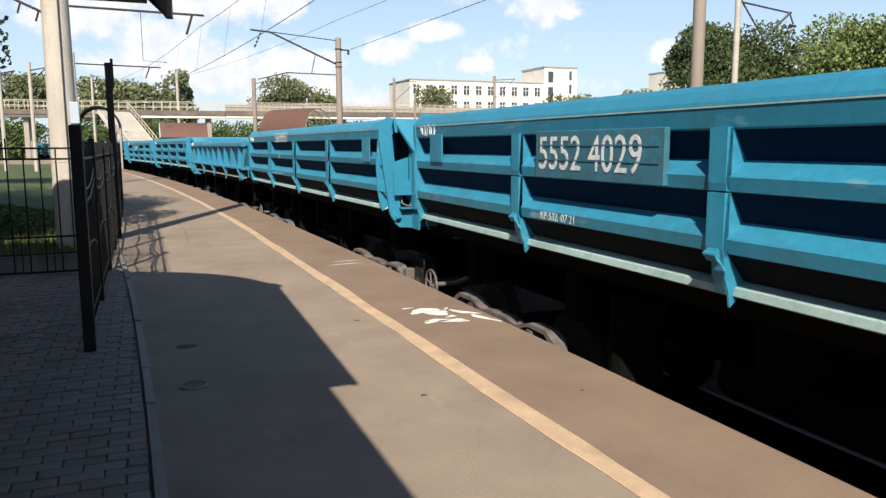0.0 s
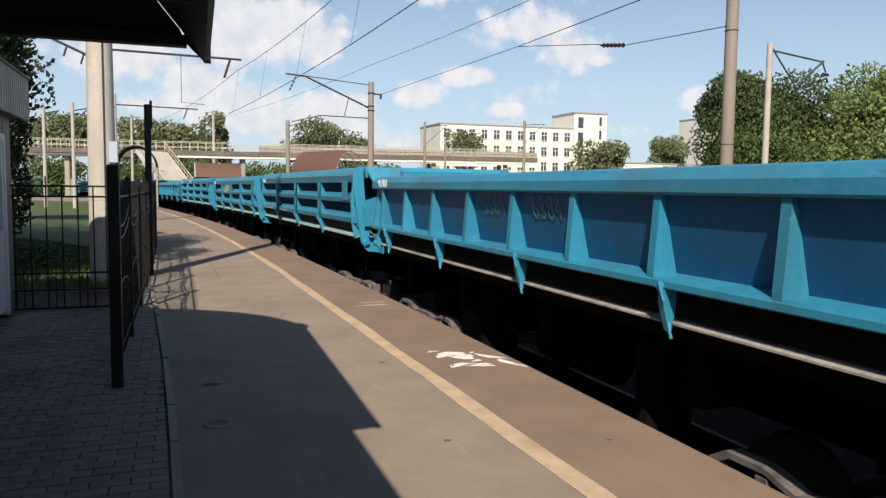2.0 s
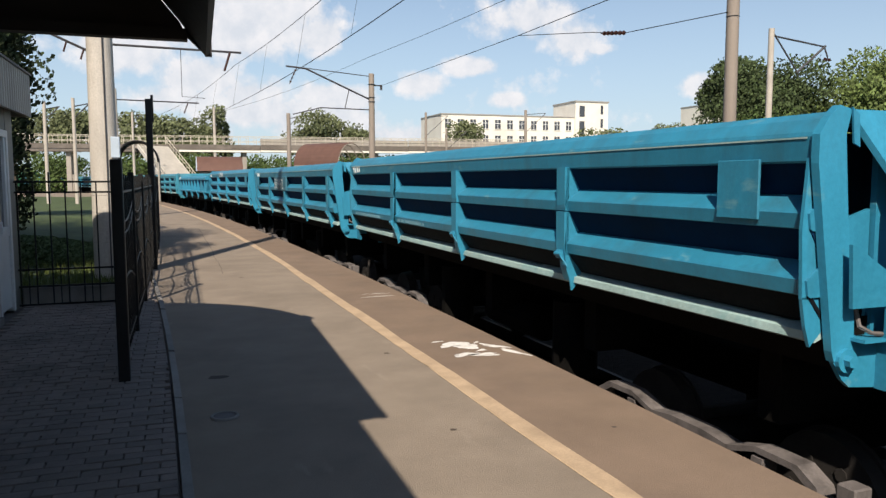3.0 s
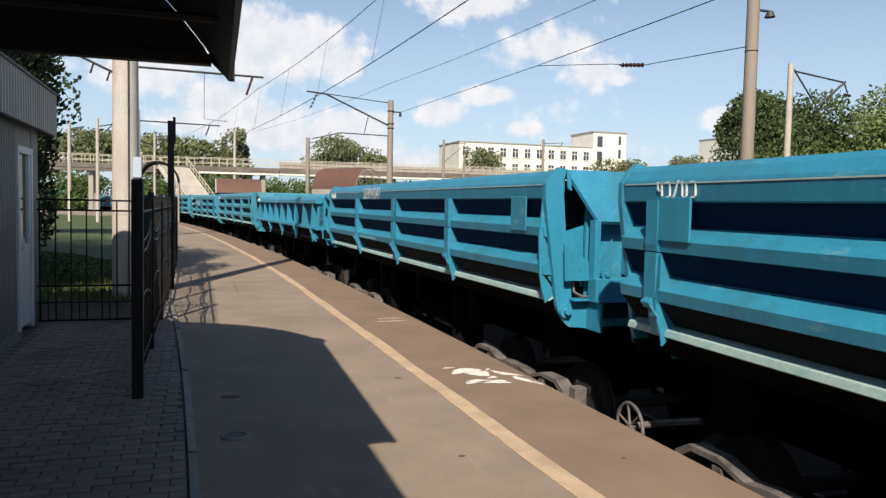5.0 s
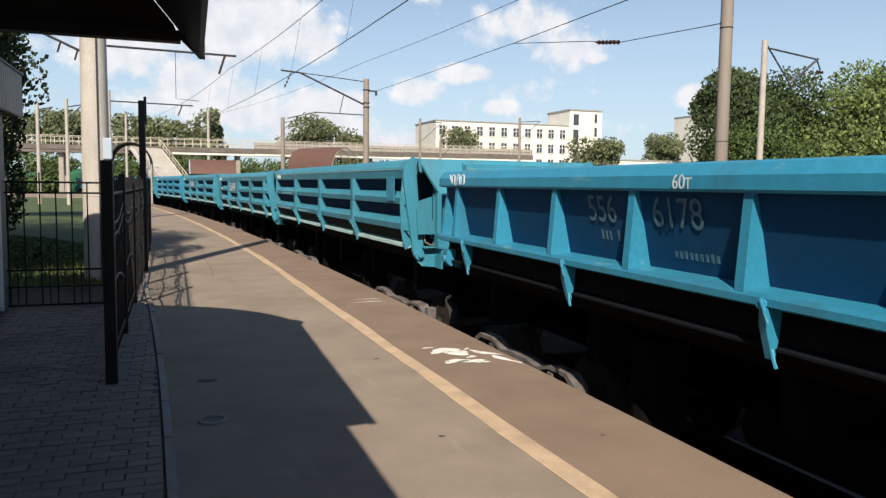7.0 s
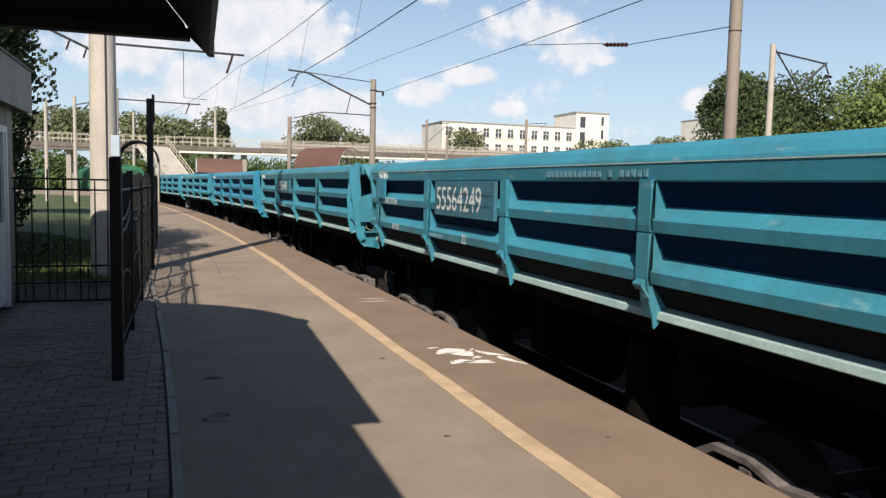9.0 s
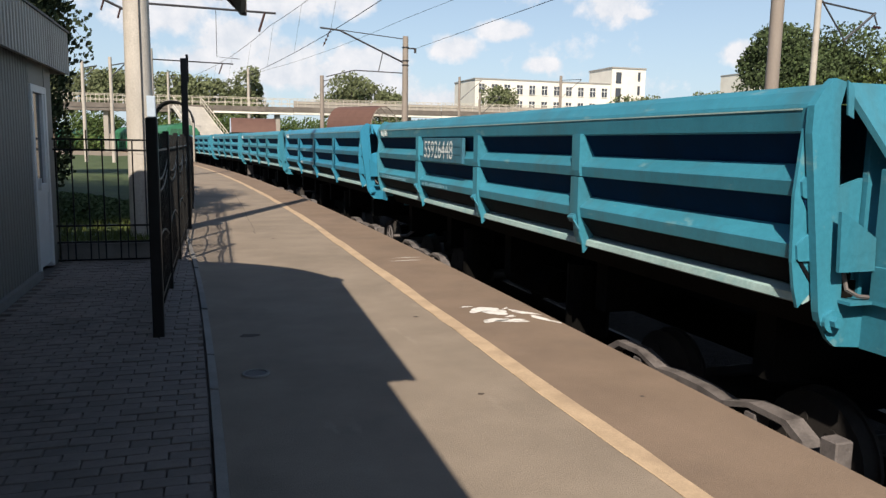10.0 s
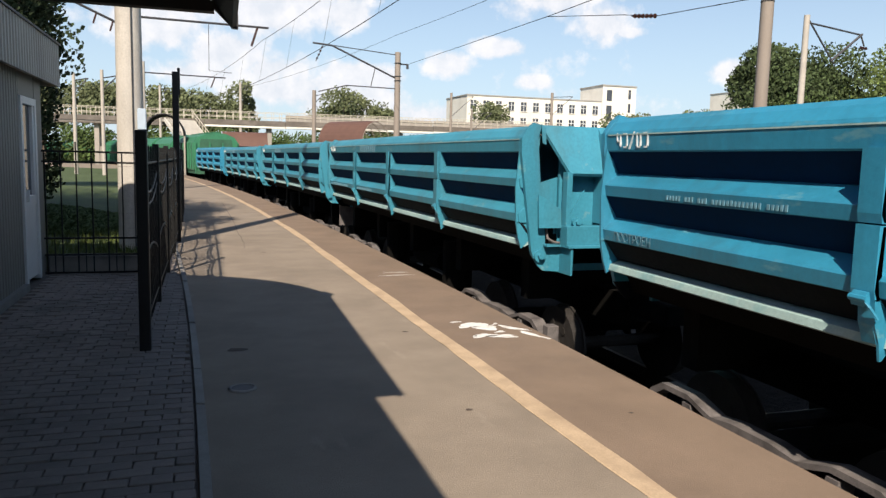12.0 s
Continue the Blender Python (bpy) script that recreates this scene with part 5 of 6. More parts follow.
part("strut", Shape().tube((-1.9, 0, 6.5 + Z), (-1.6, 0, 7.8 + Z), 0.03, 6), M_STEELDK, m1)
insulators(m1, (-5.2, 0, 9.1 + Z), (-5.7, 0, 8.0 + Z))
part("side_bracket", Shape().tube((0, 0, 8.15 + Z), (0.75, 0, 8.15 + Z), 0.05, 6).tube((0.7, 0, 8.15 + Z), (0.7, 0, 7.85 + Z), 0.09, 8), M_STEELDK, m1)
for z in (7.0, 7.3, 8.2):
    part("band", Shape().ring((0, 0, z + Z), "z", 0.23, 0.03, 12, 5), M_STEELDK, m1)

m2 = mast("catenary_mast", 12.75, 15.2, 9.2, 0.165, M_MAST, "round brown concrete catenary mast beyond the train", taper=0.86)
for z in (2.76, 5.5, 6.9):
    part("band", Shape().ring((0, 0, z + Z), "z", 0.152, 0.012, 16, 5), M_STEELDK, m2)
part("floodlight", Shape().tube((0.13, 0, 6.5 + Z), (0.55, 0, 6.5 + Z), 0.03, 6).tube((0.5, 0, 6.36 + Z), (0.5, 0, 6.5 + Z), 0.13, 12, 0.07), M_STEELDK, m2, "small dark lamp head")
m3 = mast("catenary_mast", 32.1, 35.0, 10.1, 0.2, M_MASTP, "pale concrete mast with a kinked bracket beside trees")
part("bracket_arm", Shape().tube((0.2, 0, 9.7 + Z), (3.9, 0, 9.3 + Z), 0.05, 6).tube((1.9, 0, 7.7 + Z), (4.0, 0, 9.35 + Z), 0.07, 6).tube((0.2, 0, 9.8 + Z), (2.1, 0, 7.6 + Z), 0.05, 6).tube((3.9, 0, 9.3 + Z), (4.2, 0, 8.7 + Z), 0.05, 6), M_STEELDK, m3)
insulators(m3, (3.9, 0, 8.6 + Z), (4.5, 0, 8.55 + Z), 3, 0.1)
for x, y, h, r in ((-8.15, 55, 6.65, 0.13), (-5.86, 50, 6.45, 0.12), (9.56, 70, 7.6, 0.22), (4.8, 110, 11.6, 0.22), (-4.7, 90, 9.0, 0.15), (26.0, 80, 8.95, 0.16), (38.2, 80, 9.55, 0.2), (30.2, 85, 7.6, 0.14)):
    mm = mast("catenary_mast", x, y, h, r, M_MAST if x > 20 or x == 9.56 else M_MASTP, "slim distant catenary mast")
    part("bracket_arm", Shape().tube((0, 0, h - 0.5 + Z), (2.6 if x > 20 else 0.9, 0, h - 0.3 + Z), 0.035, 6).tube((0, 0, h - (2.6 if x > 20 else 1.2) + Z), (2.6 if x > 20 else 0.9, 0, h - 0.3 + Z), 0.035, 6), M_STEELDK, mm)
m4 = mast("catenary_mast", -2.7, 33.0, 7.9, 0.17, M_MASTP, "concrete mast behind the pole, arms over the track")
part("bracket_arm", Shape().tube((0, 0, 6.95 + Z), (5.3, 0, 6.88 + Z), 0.045, 6), M_STEELDK, m4)
part("bracket_arm", Shape().tube((0, 0, 6.4 + Z), (-2.1, 0, 7.35 + Z), 0.05, 6), M_STEELDK, m4)
for dx in (-0.7, -1.3):
    part("dropper", Shape().tube((dx, 0, 6.4 - dx * 0.44 + Z), (dx - 0.12, 0, 6.0 - dx * 0.44 + Z), 0.04, 6), M_CERAMIC, m4)
part("dropper", Shape().tube((4.85, 0, 6.88 + Z), (4.6, 0, 6.1 + Z), 0.05, 6), M_CERAMIC, m4)
part("hanger", Shape().path([(2.9, 0, 6.9 + Z), (2.9, 0, 5.0 + Z), (3.8, 0, 4.95 + Z)], 0.014, 6), M_STEELDK, m4)
m5 = mast("catenary_mast", -4.4, 62.0, 8.4, 0.17, M_MASTP, "distant concrete mast with a straight arm")
part("bracket_arm", Shape().tube((0, 0, 7.6 + Z), (6.0, 0, 7.5 + Z), 0.05, 6), M_STEELDK, m5)
part("dropper", Shape().tube((5.2, 0, 7.5 + Z), (4.9, 0, 6.7 + Z), 0.05, 6), M_CERAMIC, m5)


def wire(label, off, z0, sag, s0, s1, span, r=0.011, group="overhead wires"):
    w = thing("overhead_wire", label, "wire", group=group)
    pts = []
    n = 60
    for i in range(n + 1):
        s = s0 + (s1 - s0) * i / n
        u = ((s - s0) % span) / span
        x, y, _ = on_curve(off, s)
        pts.append((x, y, z0 - sag * 4 * u * (1 - u)))
    part("strand", Shape().path(pts, r, 5), M_WIRE, w)
    return w


wire("dark contact wire hung over the near track", 5.0, 5.5, 0.05, -8, 150, 50, r=0.012)
wire("dark carrier wire sagging over the near track", 5.35, 7.75, 0.35, -8, 150, 50, r=0.012)
wire("thin feeder wire on the far masts", 14.0, 9.15, 0.2, -8, 150, 52, r=0.012)
dr = thing("wire_droppers", "thin vertical droppers between contact and carrier wire", "wire", group="overhead wires")
for s in range(6, 110, 7):
    u = ((s + 8) % 50) / 50
    x, y, _ = on_curve(5.2, s)
    part("dropper", Shape().tube((x - 0.2, y, 5.48), (x + 0.15, y, 7.73 - 0.35 * 4 * u * (1 - u)), 0.005, 5), M_WIRE, dr)
fd = thing("feeder_wire", "straight dark feeder wire tied to the mast", "wire", group="overhead wires")
part("strand", Shape().path([(13.6, 52, 8.15), (12.08, 26, 6.92), (11.06, 15.2, 6.38), (10.0, 3, 5.9)], 0.014, 5), M_WIRE, fd)
xs = thing("span_wire", "span wire with a ribbed insulator tied to the mast", "wire", group="overhead wires")
part("strand", Shape().path([(12.6, 15.2, 5.6), (12.46, 19.4, 5.86), (12.3, 21.0, 6.15), (12.08, 26, 6.92)], 0.012, 5), M_WIRE, xs)
insulators(xs, (12.46, 19.4, 5.86), (12.36, 20.6, 6.05), 6, 0.07)

# ---------- trees ----------


def tree(name, x, y, z0, z1, rad, seed, mat, label, leaves=2600, size=0.3, base=-1.2, squash=1.0, lobes_n=15):
    """Tapered trunk, limbs, and a crown of many small leaf clumps in uneven lobes."""
    r = random.Random(seed)
    t = thing(name, label, "tree", pose(x, y, base))
    z0, z1 = z0 - base, z1 - base
    h = z1 - z0
    tr = Shape()
    tr.tube((0, 0, 0), (0.1, 0.05, z0 + h * 0.45), 0.05 * h + 0.05, 8, 0.02 * h + 0.03)
    lobes = []
    for i in range(lobes_n):
        a = i * 2.4 + r.random()
        d = rad * (0.25 + 0.6 * r.random())
        zz = z0 + h * (0.15 + 0.7 * r.random())
        q = 0.26 + 0.24 * r.random()
        lobes.append((d * math.cos(a), d * math.sin(a) * squash, zz, rad * q, h * 0.5 * q + 0.2))
        tr.tube((0.05, 0, z0 + h * 0.12 * r.random()), (d * math.cos(a), d * math.sin(a) * squash, zz), 0.014 * h + 0.02, 5, 0.012)
    lobes.append((0, 0, z0 + h * 0.72, rad * 0.5, h * 0.3))
    lobes.append((0, 0, z0 + h * 0.35, rad * 0.7, h * 0.32))
    part("trunk", tr, M_BARK, t)
    cr = Shape()
    for i in range(leaves):
        lx, ly, lz, lr, lh = lobes[r.randrange(len(lobes))]
        while True:
            u, v, w = r.uniform(-1, 1), r.uniform(-1, 1), r.uniform(-1, 1)
            d = u * u + v * v + w * w
            if 0.2 < d < 1 + 0.4 * r.random() ** 2:
                break
        p = Vector((lx + u * lr, ly + v * lr, lz + w * lh))
        a = Vector((r.gauss(0, 1), r.gauss(0, 1), r.gauss(0, 0.6))).normalized()
        b = a.orthogonal().normalized()
        c = a.cross(b)
        s = size * (0.5 + r.random())
        cr.add([p + b * s, p + c * s * 0.55, p - b * s * 0.7, p - c * s * 0.5], [(0, 1, 2, 3)])
    me = bpy.data.meshes.new("crown")
    me.from_pydata(cr.v, [], cr.f)
    me.materials.append(mat)
    part("crown", me, mat, t)
    return t


tree("broadleaf_tree", 42.4, 47.5, 1.1, 10.6, 5.0, 1, M_LEAF3, "dark green dense broadleaf tree behind the tracks", 46000, 0.14)
tree("broadleaf_tree", 48.0, 45.0, 0.85, 9.4, 4.3, 2, M_LEAF2, "light green broadleaf tree behind the tracks", 30000, 0.16)
tree("broadleaf_tree", 52.2, 42.5, 0.85, 11.2, 5.5, 3, M_LEAF2, "tall light green broadleaf tree behind the tracks", 36000, 0.16)
tree("broadleaf_tree", 57.5, 41.2, 0.6, 10.9, 5.5, 14, M_LEAF, "green broadleaf tree behind the tracks", 26000, 0.17)
tree("bush", 40.2, 42.5, -1.1, 6.3, 3.7, 4, M_LEAF, "green leafy bush beside the tracks", 22000, 0.14)
tree("bush", 45.6, 40.0, -1.1, 5.9, 4.0, 15, M_LEAF2, "light green leafy bush beside the tracks", 22000, 0.14)
tree("broadleaf_tree", 73.7, 120, 3.0, 10.4, 5.4, 5, M_LEAFP, "rounded green tree near the white building", 6500, 0.30)
tree("broadleaf_tree", 94.4, 130, 4.0, 12.4, 4.4, 6, M_LEAFP, "rounded green tree near the white building", 5720, 0.30)
tree("broadleaf_tree", -17.2, 140, 5.0, 13.4, 5.0, 7, M_LEAFP, "green tree behind the footbridge", 6500, 0.30)
tree("broadleaf_tree", -25.2, 138, 4.0, 12.0, 5.0, 17, M_LEAFP, "green tree behind the footbridge", 5200, 0.30)
tree("broadleaf_tree", -7.0, 141, 5.0, 13.3, 3.6, 8, M_LEAFP, "green tree behind the footbridge", 5720, 0.30)
tree("broadleaf_tree", -1.4, 140, 5.0, 12.8, 4.2, 9, M_LEAFP, "green tree behind the footbridge", 5720, 0.30)
tree("broadleaf_tree", 5.6, 140, 5.0, 14.4, 4.4, 10, M_LEAFP, "round green tree behind the footbridge", 6760, 0.27)
tree("broadleaf_tree", 26.4, 150, 5.0, 14.2, 6.2, 11, M_LEAFP, "wide pale green tree behind the footbridge", 6760, 0.30)
tree("broadleaf_tree", 34.1, 150, 5.0, 12.6, 4.0, 12, M_LEAFP, "pale green tree behind the footbridge", 4680, 0.30)
tree("broadleaf_tree", 53.7, 140, 5.0, 13.0, 3.4, 13, M_LEAFP, "green tree in front of the white building", 4680, 0.27)
tree("broadleaf_tree", -4.5, 15.2, 0.7, 9.0, 2.2, 21, M_LEAF4, "dark drooping tree behind the kiosk", 60000, 0.05, base=0.0)
tree("bush", -3.7, 14.0, 0.1, 3.4, 1.3, 25, M_LEAF4, "dark bush behind the kiosk", 26000, 0.045, base=0.0)
tree("broadleaf_tree", -9.0, 21.0, 1.2, 10.5, 4.2, 22, M_LEAF4, "dark drooping tree behind the kiosk", 22000, 0.1, base=0.0)
tree("broadleaf_tree", -8.0, 31.0, 4.0, 9.0, 3.4, 24, M_LEAF4, "dark broadleaf tree shading the lawn", 10000, 0.14, base=0.0)


def hedge(x0, x1, y0, y1, h, seed, n):
    r = random.Random(seed)
    hd = thing("hedge", "low leafy ground cover added in place of shaded lawn", "hedge")
    sh = Shape()
    for i in range(n):
        x, y = r.uniform(x0, x1), r.uniform(y0, y1)
        top = h * (0.85 + 0.15 * math.sin(x * 1.3 + 1)) * math.sqrt(max(1 - ((y - (y0 + y1) / 2) / ((y1 - y0) / 2)) ** 2, 0.05)) * min(1.0, 0.35 + (x1 - x) * 0.5)
        p = Vector((x, y, r.random() ** 0.4 * top))
        q = Vector((r.gauss(0, 1), r.gauss(0, 1), r.gauss(0, 1))).normalized()
        b_ = q.orthogonal().normalized()
        c_ = q.cross(b_)
        s_ = 0.025 + 0.03 * r.random()
        sh.add([p + b_ * s_, p + c_ * s_ * 0.6, p - b_ * s_, p - c_ * s_ * 0.6], [(0, 1, 2, 3)])
    me_ = bpy.data.meshes.new("foliage")
    me_.from_pydata(sh.v, [], sh.f)
    me_.materials.append(M_COVER)
    part("foliage", me_, M_COVER, hd)
    stems = Shape()
    for i in range(8):
        x = x0 + (x1 - x0) * (i + 0.5) / 8
        stems.tube((x, (y0 + y1) / 2, 0), (x, (y0 + y1) / 2, h * 0.7), 0.03, 5)
    part("stems", stems, M_BARK, hd)


# Made-up ground cover; it stands in for flat lawn in shade.
hedge(-9.0, -1.25, 15.4, 19.0, 0.55, 5, 60000)
# Two trees out of view, added only to cast shade on the lawn.
tree("broadleaf_tree", -5.6, 11.2, 3.2, 9.8, 2.5, 26, M_LEAF4, "unseen broadleaf tree added behind the kiosk to shade the lawn", 16000, 0.11, base=0.0)
tree("broadleaf_tree", -7.2, 15.5, 3.5, 10.5, 3.0, 27, M_LEAF4, "unseen broadleaf tree added behind the kiosk to shade the lawn", 16000, 0.12, base=0.0)
for i, (x, y) in enumerate(((-20, 66), (-2, 118), (9, 122), (18, 126), (27, 128), (36, 128), (-12, 160), (-24, 160), (46, 130), (-7, 116), (3, 117), (13, 118), (22, 119), (31, 120), (-16, 115), (40, 121))):
    tree("bush", x, y, -0.8, 5.2, 5.0, 30 + i, M_LEAF, "green undergrowth below the footbridge", 5000, 0.22)

# ---------- footbridge ----------
M_BEAM = material("dark_bridge_beam", (0.13, 0.112, 0.095), 0.9, var=0.2, scale=0.8, fine=15, dirt=(0.25, 0.22, 0.19), dirt_amt=0.5, dirt_scale=0.6)
M_STAIR = material("pale_stair_concrete", (0.5, 0.47, 0.42), 0.9, var=0.12, scale=1, fine=20)
bridge = thing("footbridge", "long concrete footbridge with cream railings over the tracks", "footbridge")
BY = 100.0
for i in range(11):
    x0, x1 = -60 + i * 10, -60 + i * 10 + 9.94
    part("deck", Shape().box(x0, x1, BY, BY + 3.2, 4.85 + i * 0.045, 5.65 + i * 0.045), M_BRIDGE, bridge)
    part("edge_beam", Shape().box(x0, x1, BY - 0.12, BY, 5.15 + i * 0.045, 5.72 + i * 0.045), M_BEAM, bridge, "dark grey edge beam")
    part("lower_flange", Shape().box(x0, x1, BY - 0.3, BY, 4.78 + i * 0.045, 5.0 + i * 0.045), M_WALLW if x0 > -5 else M_BEAM, bridge, "pale lower flange" if x0 > -5 else "dark lower flange")
    if x0 > 5:
        part("parapet_panel", Shape().box(x0, x1, BY + 0.1, BY + 0.14, 5.7 + i * 0.045, 6.5 + i * 0.045), M_BRIDGE, bridge, "dull concrete parapet sheet")
    zr = 5.65 + i * 0.045
    for yy in (BY + 0.05, BY + 3.1):
        for dz in (0.55, 1.15):
            part("handrail", Shape().box(x0, x1, yy - 0.03, yy + 0.03, zr + dz - 0.03, zr + dz + 0.03), M_RAILING, bridge)
        for j in range(10):
            xx = x0 + 0.5 + j
            part("baluster", Shape().box(xx - 0.03, xx + 0.03, yy - 0.025, yy + 0.025, zr, zr + 1.15), M_RAILING, bridge)
for x in (-52, -41, -30, -20.5, -12.5, -3.0, 8.0, 18.5, 25.5, 34, 45):
    for yy in (BY + 0.5, BY + 2.7):
        part("pier", Shape().box(x - 0.28, x + 0.28, yy - 0.22, yy + 0.22, -1.32, 5.1, 0.04), M_BRIDGE, bridge)
stair = thing("stairs", "concrete stair flight down from the footbridge to the platform", "stairs")
stair.matrix_basis = pose(-3.0, 99.4, 0, 0, 0, -64)
for i in range(36):
    z = 5.7 - i * 0.18
    part("step", Shape().box(i * 0.29, i * 0.29 + 0.34, -1.75, 1.75, z - 0.2, z), M_STAIR, stair)
for yy in (-1.82, 1.82):
    part("stringer", Shape().prism([(-0.2, 5.5), (0.0, 5.85), (10.4, -0.6), (10.4, -1.1), (9.8, -1.1)], "y", yy - 0.07, yy + 0.07), M_STAIR, stair)
    part("handrail", Shape().tube((0, yy, 6.8), (10.2, yy, 0.45), 0.045, 6), M_RAILING, stair)
    part("handrail", Shape().tube((0, yy, 6.35), (10.2, yy, 0.0), 0.03, 6), M_RAILING, stair)
    for i in range(13):
        part("baluster", Shape().tube((0.1 + i * 0.8, yy, 5.75 - i * 0.497), (0.1 + i * 0.8, yy, 6.75 - i * 0.497), 0.03, 5), M_RAILING, stair)
part("landing", Shape().box(-1.8, 0.05, -1.86, 1.86, 5.4, 5.7), M_BRIDGE, stair)
for x, y in ((4.0, -1.5), (4.0, 1.5)):
    part("pier", Shape().box(x - 0.12, x + 0.12, y - 0.12, y + 0.12, -1.32, 3.1), M_BRIDGE, stair)
    part("brace", Shape().tube((4.0, y, 1.0), (1.2, y, 4.85), 0.06, 6), M_BRIDGE, stair)


def arched_shelter(x, y, z0, w, h, depth, rz, label, mat, ribs=7, open_front=True):
    s = thing("arched_shelter", label, "shelter", pose(x, y, z0, 0, 0, rz))
    n = 18
    out = [(w * math.cos(math.pi * i / n), h * math.sin(math.pi * i / n)) for i in range(n + 1)]
    inn = [(p[0] * 0.97, p[1] * 0.97) for p in reversed(out)]
    a0 = 8 if open_front else 0
    out_s, inn_s = out[a0:], inn[:n + 1 - a0]
    m = len(out_s) * 2
    v = [(a, yy, b) for yy in (0, depth) for a, b in out_s + inn_s]
    f = [(i, (i + 1) % m, m + (i + 1) % m, m + i) for i in range(m)]
    for k in range(n - a0):
        f += [(k, k + 1, m - 2 - k, m - 1 - k), (m + k, m + m - 1 - k, m + m - 2 - k, m + k + 1)]
    part("shell", Shape().add(v, f), mat, s)
    for k in range(ribs):
        yy = depth * k / (ribs - 1)
        r = Shape()
        for i in range(n):
            a, b = out[i], out[i + 1]
            r.tube((a[0] * 0.95, yy, a[1] * 0.95), (b[0] * 0.95, yy, b[1] * 0.95), 0.06, 5)
        part("rib", r, M_MAST if mat is M_BROWN else M_BLACK, s)
    for i in range(1, a0, 3):
        part("purlin", Shape().tube((out[i][0] * 0.95, 0, out[i][1] * 0.95), (out[i][0] * 0.95, depth, out[i][1] * 0.95), 0.035, 5), M_MAST, s)
    for sg in (-1, 1):
        part("side_wall", Shape().box(*sorted((sg * w, sg * (w - 0.12))), 0, depth, -z0 - 1.32, 0.02), M_BRIDGE, s)
    return s


arched_shelter(18.7, 85.0, 3.2, 2.4, 2.6, 7.0, 35, "brown arched sheet shelter over a stairway", M_BROWN)
arched_shelter(-2.9, 60.0, 2.9, 1.5, 1.6, 3.0, 0, "dark arched shelter frame beyond the fence", M_STEELDK, 3, False)
pav = thing("pavilion", "low pavilion with a brown curved roof and blue gable", "pavilion", pose(3.9, 80, 0))
part("wall", Shape().box(-1.9, 2.1, 0, 4, -1.32, 2.45), M_BRIDGE, pav)
rp = [(-0.1 + 2.0 * math.cos(math.pi * i / 12), 2.45 + 1.5 * math.sin(math.pi * i / 12)) for i in range(13)]
part("roof", Shape().prism([((i / 12) * 4.4 - 0.4, p[1]) for i, p in enumerate(rp)], "x", -2.2, 2.3), M_BROWN, pav, "brown curved sheet roof")
part("gable", Shape().prism([((i / 12) * 4.4 - 0.4, p[1]) for i, p in enumerate(rp)], "x", -2.26, -2.2), M_SIGN, pav, "pale blue gable")

# ---------- white buildings ----------
bld = thing("white_building", "long white four-storey building with a square tower", "building")


def facade(parent, x0, x1, y, depth, z1, rows, cols, ww, wh, zs):
    part("wall", Shape().box(x0, x1, y, y + depth, -1.32, z1), M_WALLW, parent)
    part("roof", Shape().box(x0 - 0.12, x1 + 0.12, y - 0.12, y + depth + 0.12, z1, z1 + 0.25), M_ROOF, parent)
    for rrow in range(rows):
        for c in range(cols):
            xc = x0 + (x1 - x0) * (c + 0.5) / cols
            z = zs - rrow * 3.3
            wdw = part("window", Shape().box(xc - ww / 2, xc + ww / 2, y - 0.02, y + 0.02, z, z + wh), M_WINDOW, parent)
            part("frame", Shape().box(xc - 0.05, xc + 0.05, y - 0.06, y - 0.02, z, z + wh).box(xc - ww / 2, xc + ww / 2, y - 0.06, y - 0.02, z + wh * 0.6, z + wh * 0.6 + 0.1), M_PVC, wdw)
            part("sill", Shape().box(xc - ww / 2 - 0.1, xc + ww / 2 + 0.1, y - 0.14, y, z - 0.12, z), M_WALLW, wdw)


facade(bld, 52.2, 83.6, 150, 14, 15.1, 4, 11, 1.3, 1.9, 12.3)
tw = part("tower", Shape().box(83.6, 91.9, 149.5, 160, -1.32, 18.6), M_WALLW, bld)
part("tower_roof", Shape().box(83.45, 92.05, 149.35, 160.15, 18.6, 18.9), M_ROOF, bld)
for z, hh in ((15.4, 2.4), (11.2, 3.2), (7.5, 2.6)):
    part("window", Shape().box(84.6, 85.9, 149.44, 149.52, z, z + hh), M_WINDOW, bld)
for z in (16.0, 13.0, 10.0):
    part("window", Shape().box(90.0, 90.6, 149.44, 149.52, z, z + 2.0), M_WINDOW, bld)
b2 = thing("white_building", "tall white building half hidden by trees", "building")
facade(b2, 128.3, 150, 160, 12, 20.4, 4, 7, 1.3, 1.8, 16.6)
lowb = thing("low_building", "low pale building beyond the tracks", "building")
facade(lowb, 78, 112, 128, 10, 6.9, 1, 9, 1.4, 1.6, 4.0)
part("stripe", Shape().box(40, 60, 119.9, 120.0, 5.4, 6.0), M_WALLW, lowb, "pale parapet band")

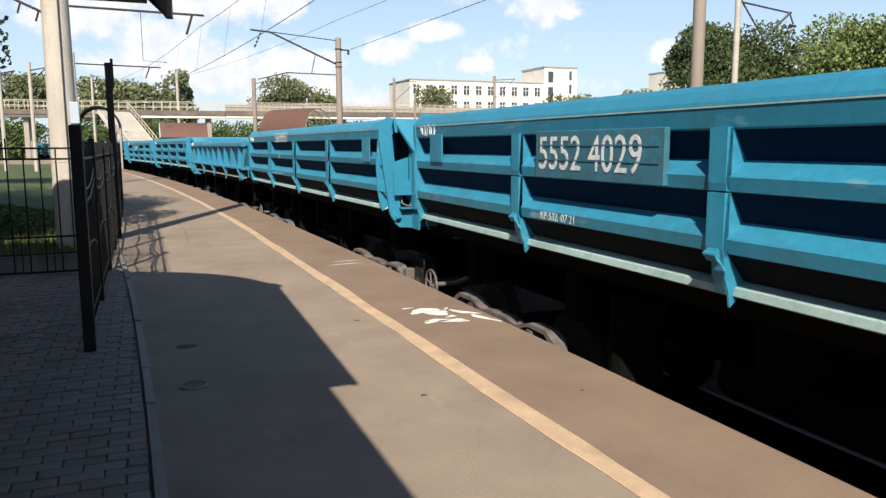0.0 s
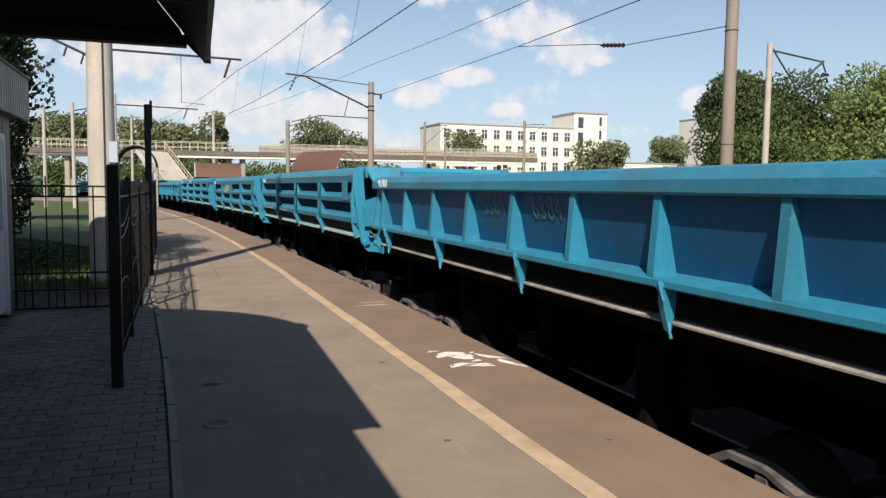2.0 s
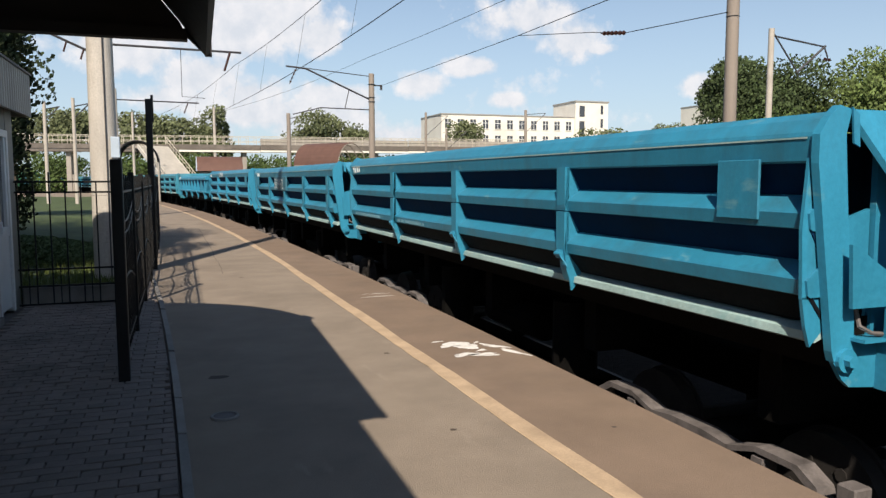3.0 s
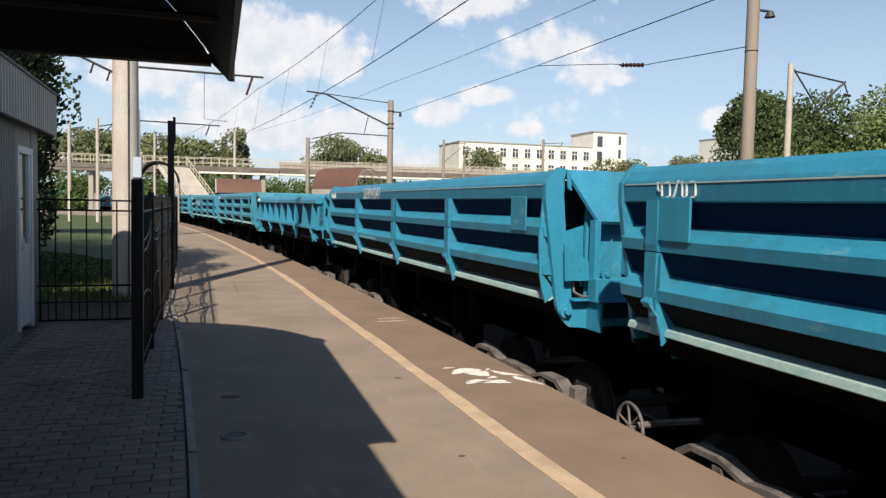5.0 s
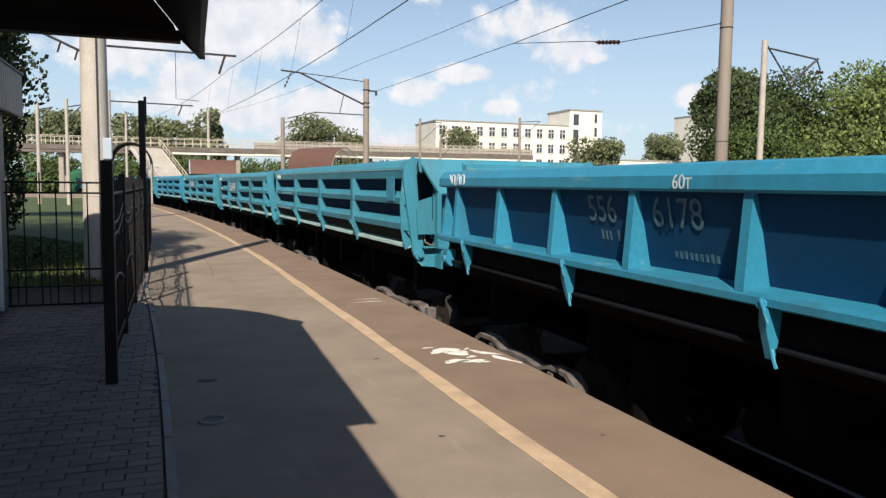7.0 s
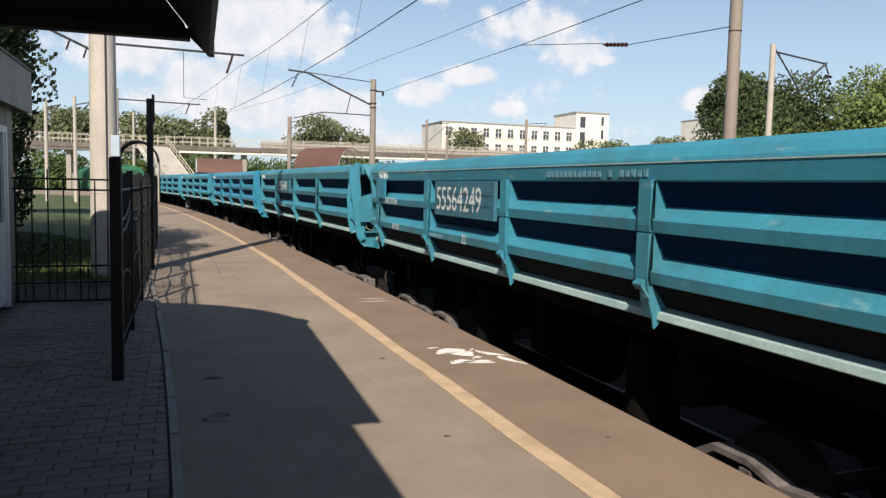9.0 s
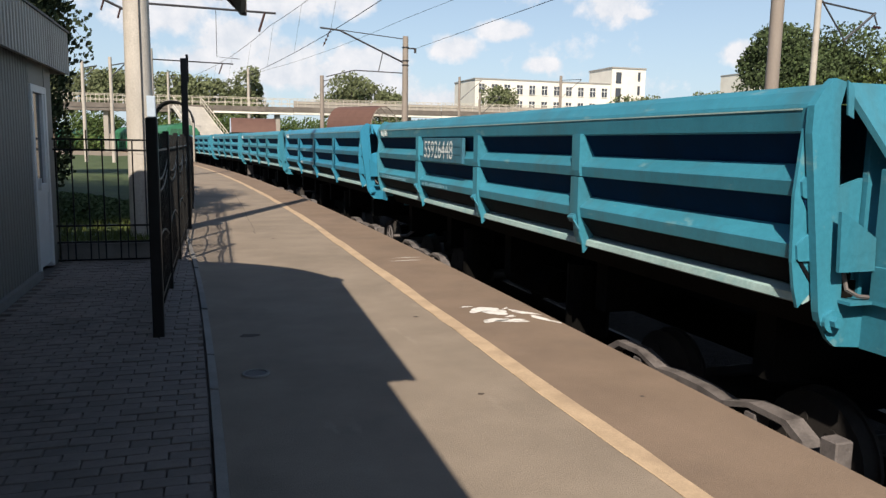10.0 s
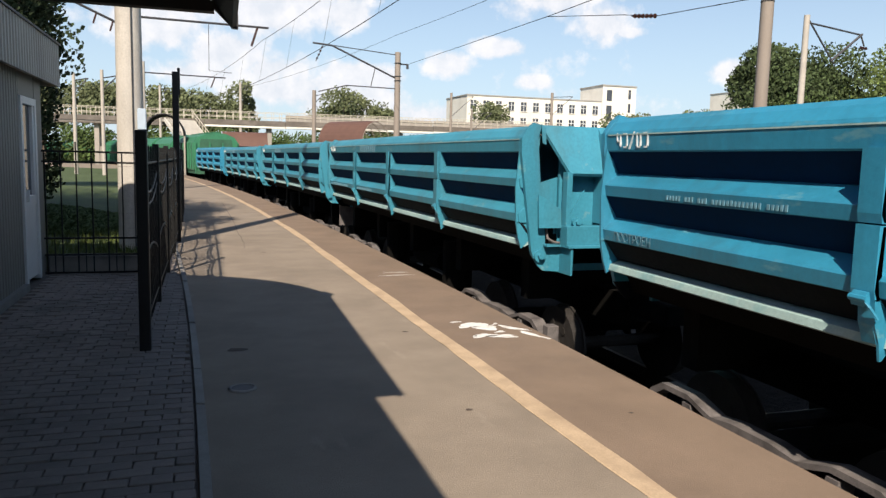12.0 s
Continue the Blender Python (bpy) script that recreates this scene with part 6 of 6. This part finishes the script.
# ---------- paving blocks ----------
rng = random.Random(7)
block = Shape()
block.box(-0.0965, 0.0965, -0.0465, 0.0465, 0.0, 0.021, 0.004)
block_mesh = block.mesh("brick", M_PAVER)
rest = Shape()
n = 0
for j in range(140):
    y = -0.5 + j * 0.1
    for i in range(40):
        x = -0.06 - (i * 0.2 + (0.1 if j % 2 else 0.0))
        right = kerb_x(max(y, 0)) - 0.078
        if x - 0.06 > right or x < -4.5 or (x < KX + 0.1 and KY0 < y) or y > 13.2 or (x < -0.6 and y > 10.6):
            continue
        m = pose(x, y, 0.018 + rng.uniform(-0.004, 0.003), rng.uniform(-1.2, 1.2), rng.uniform(-1.2, 1.2), rng.uniform(-1.0, 1.0))
        if n < 300 and x + 0.1 < right and 3.0 < y < 10.4 and x > -0.85:
            ob = new("brick", block_mesh)
            ob.matrix_basis = m
            ob.parent = pv
            n += 1
        else:
            a, e = 0.0965, min(0.0965, right - x)
            rest.add([m @ Vector(c) for c in ((-a, -.0465, 0), (e, -.0465, 0), (e, .0465, 0), (-a, .0465, 0), (-a + .004, -.0425, .021), (e - .004, -.0425, .021), (e - .004, .0425, .021), (-a + .004, .0425, .021))],
                     [(4, 5, 6, 7), (0, 1, 5, 4), (1, 2, 6, 5), (2, 3, 7, 6), (3, 0, 4, 7)])
me = bpy.data.meshes.new("bricks")
me.from_pydata(rest.v, [], rest.f)
me.materials.append(M_PAVER)
o = part("bricks", me, M_PAVER, pv)
o["kind"] = "stuff"


# ---------- what moves ----------
def wagon_pose(k, t):
    s = FRONT0 + PITCH * k - SPEED * t + HALF + OFFSETS.get(k, 0.0)
    x, y, th = on_curve(AXIS, s)
    return pose(x, y, RAIL, 0, 0, math.degrees(th))


def motions():
    for k, w in WAGONS:
        walk(w, [(i * 0.5, wagon_pose(k, i * 0.5)) for i in range(25)])
        if -1 <= k <= 11:
            turn = math.degrees(SPEED / 0.475)
            for b in w.children:
                if not b.name.startswith("bogie"):
                    continue
                for c in b.children:
                    if c.name.startswith("wheelset"):
                        y = c.matrix_basis.translation.y
                        walk(c, [(i / 15, pose(0, y, 0.475, turn * i / 15, 0, 0)) for i in range(181)])


motions()
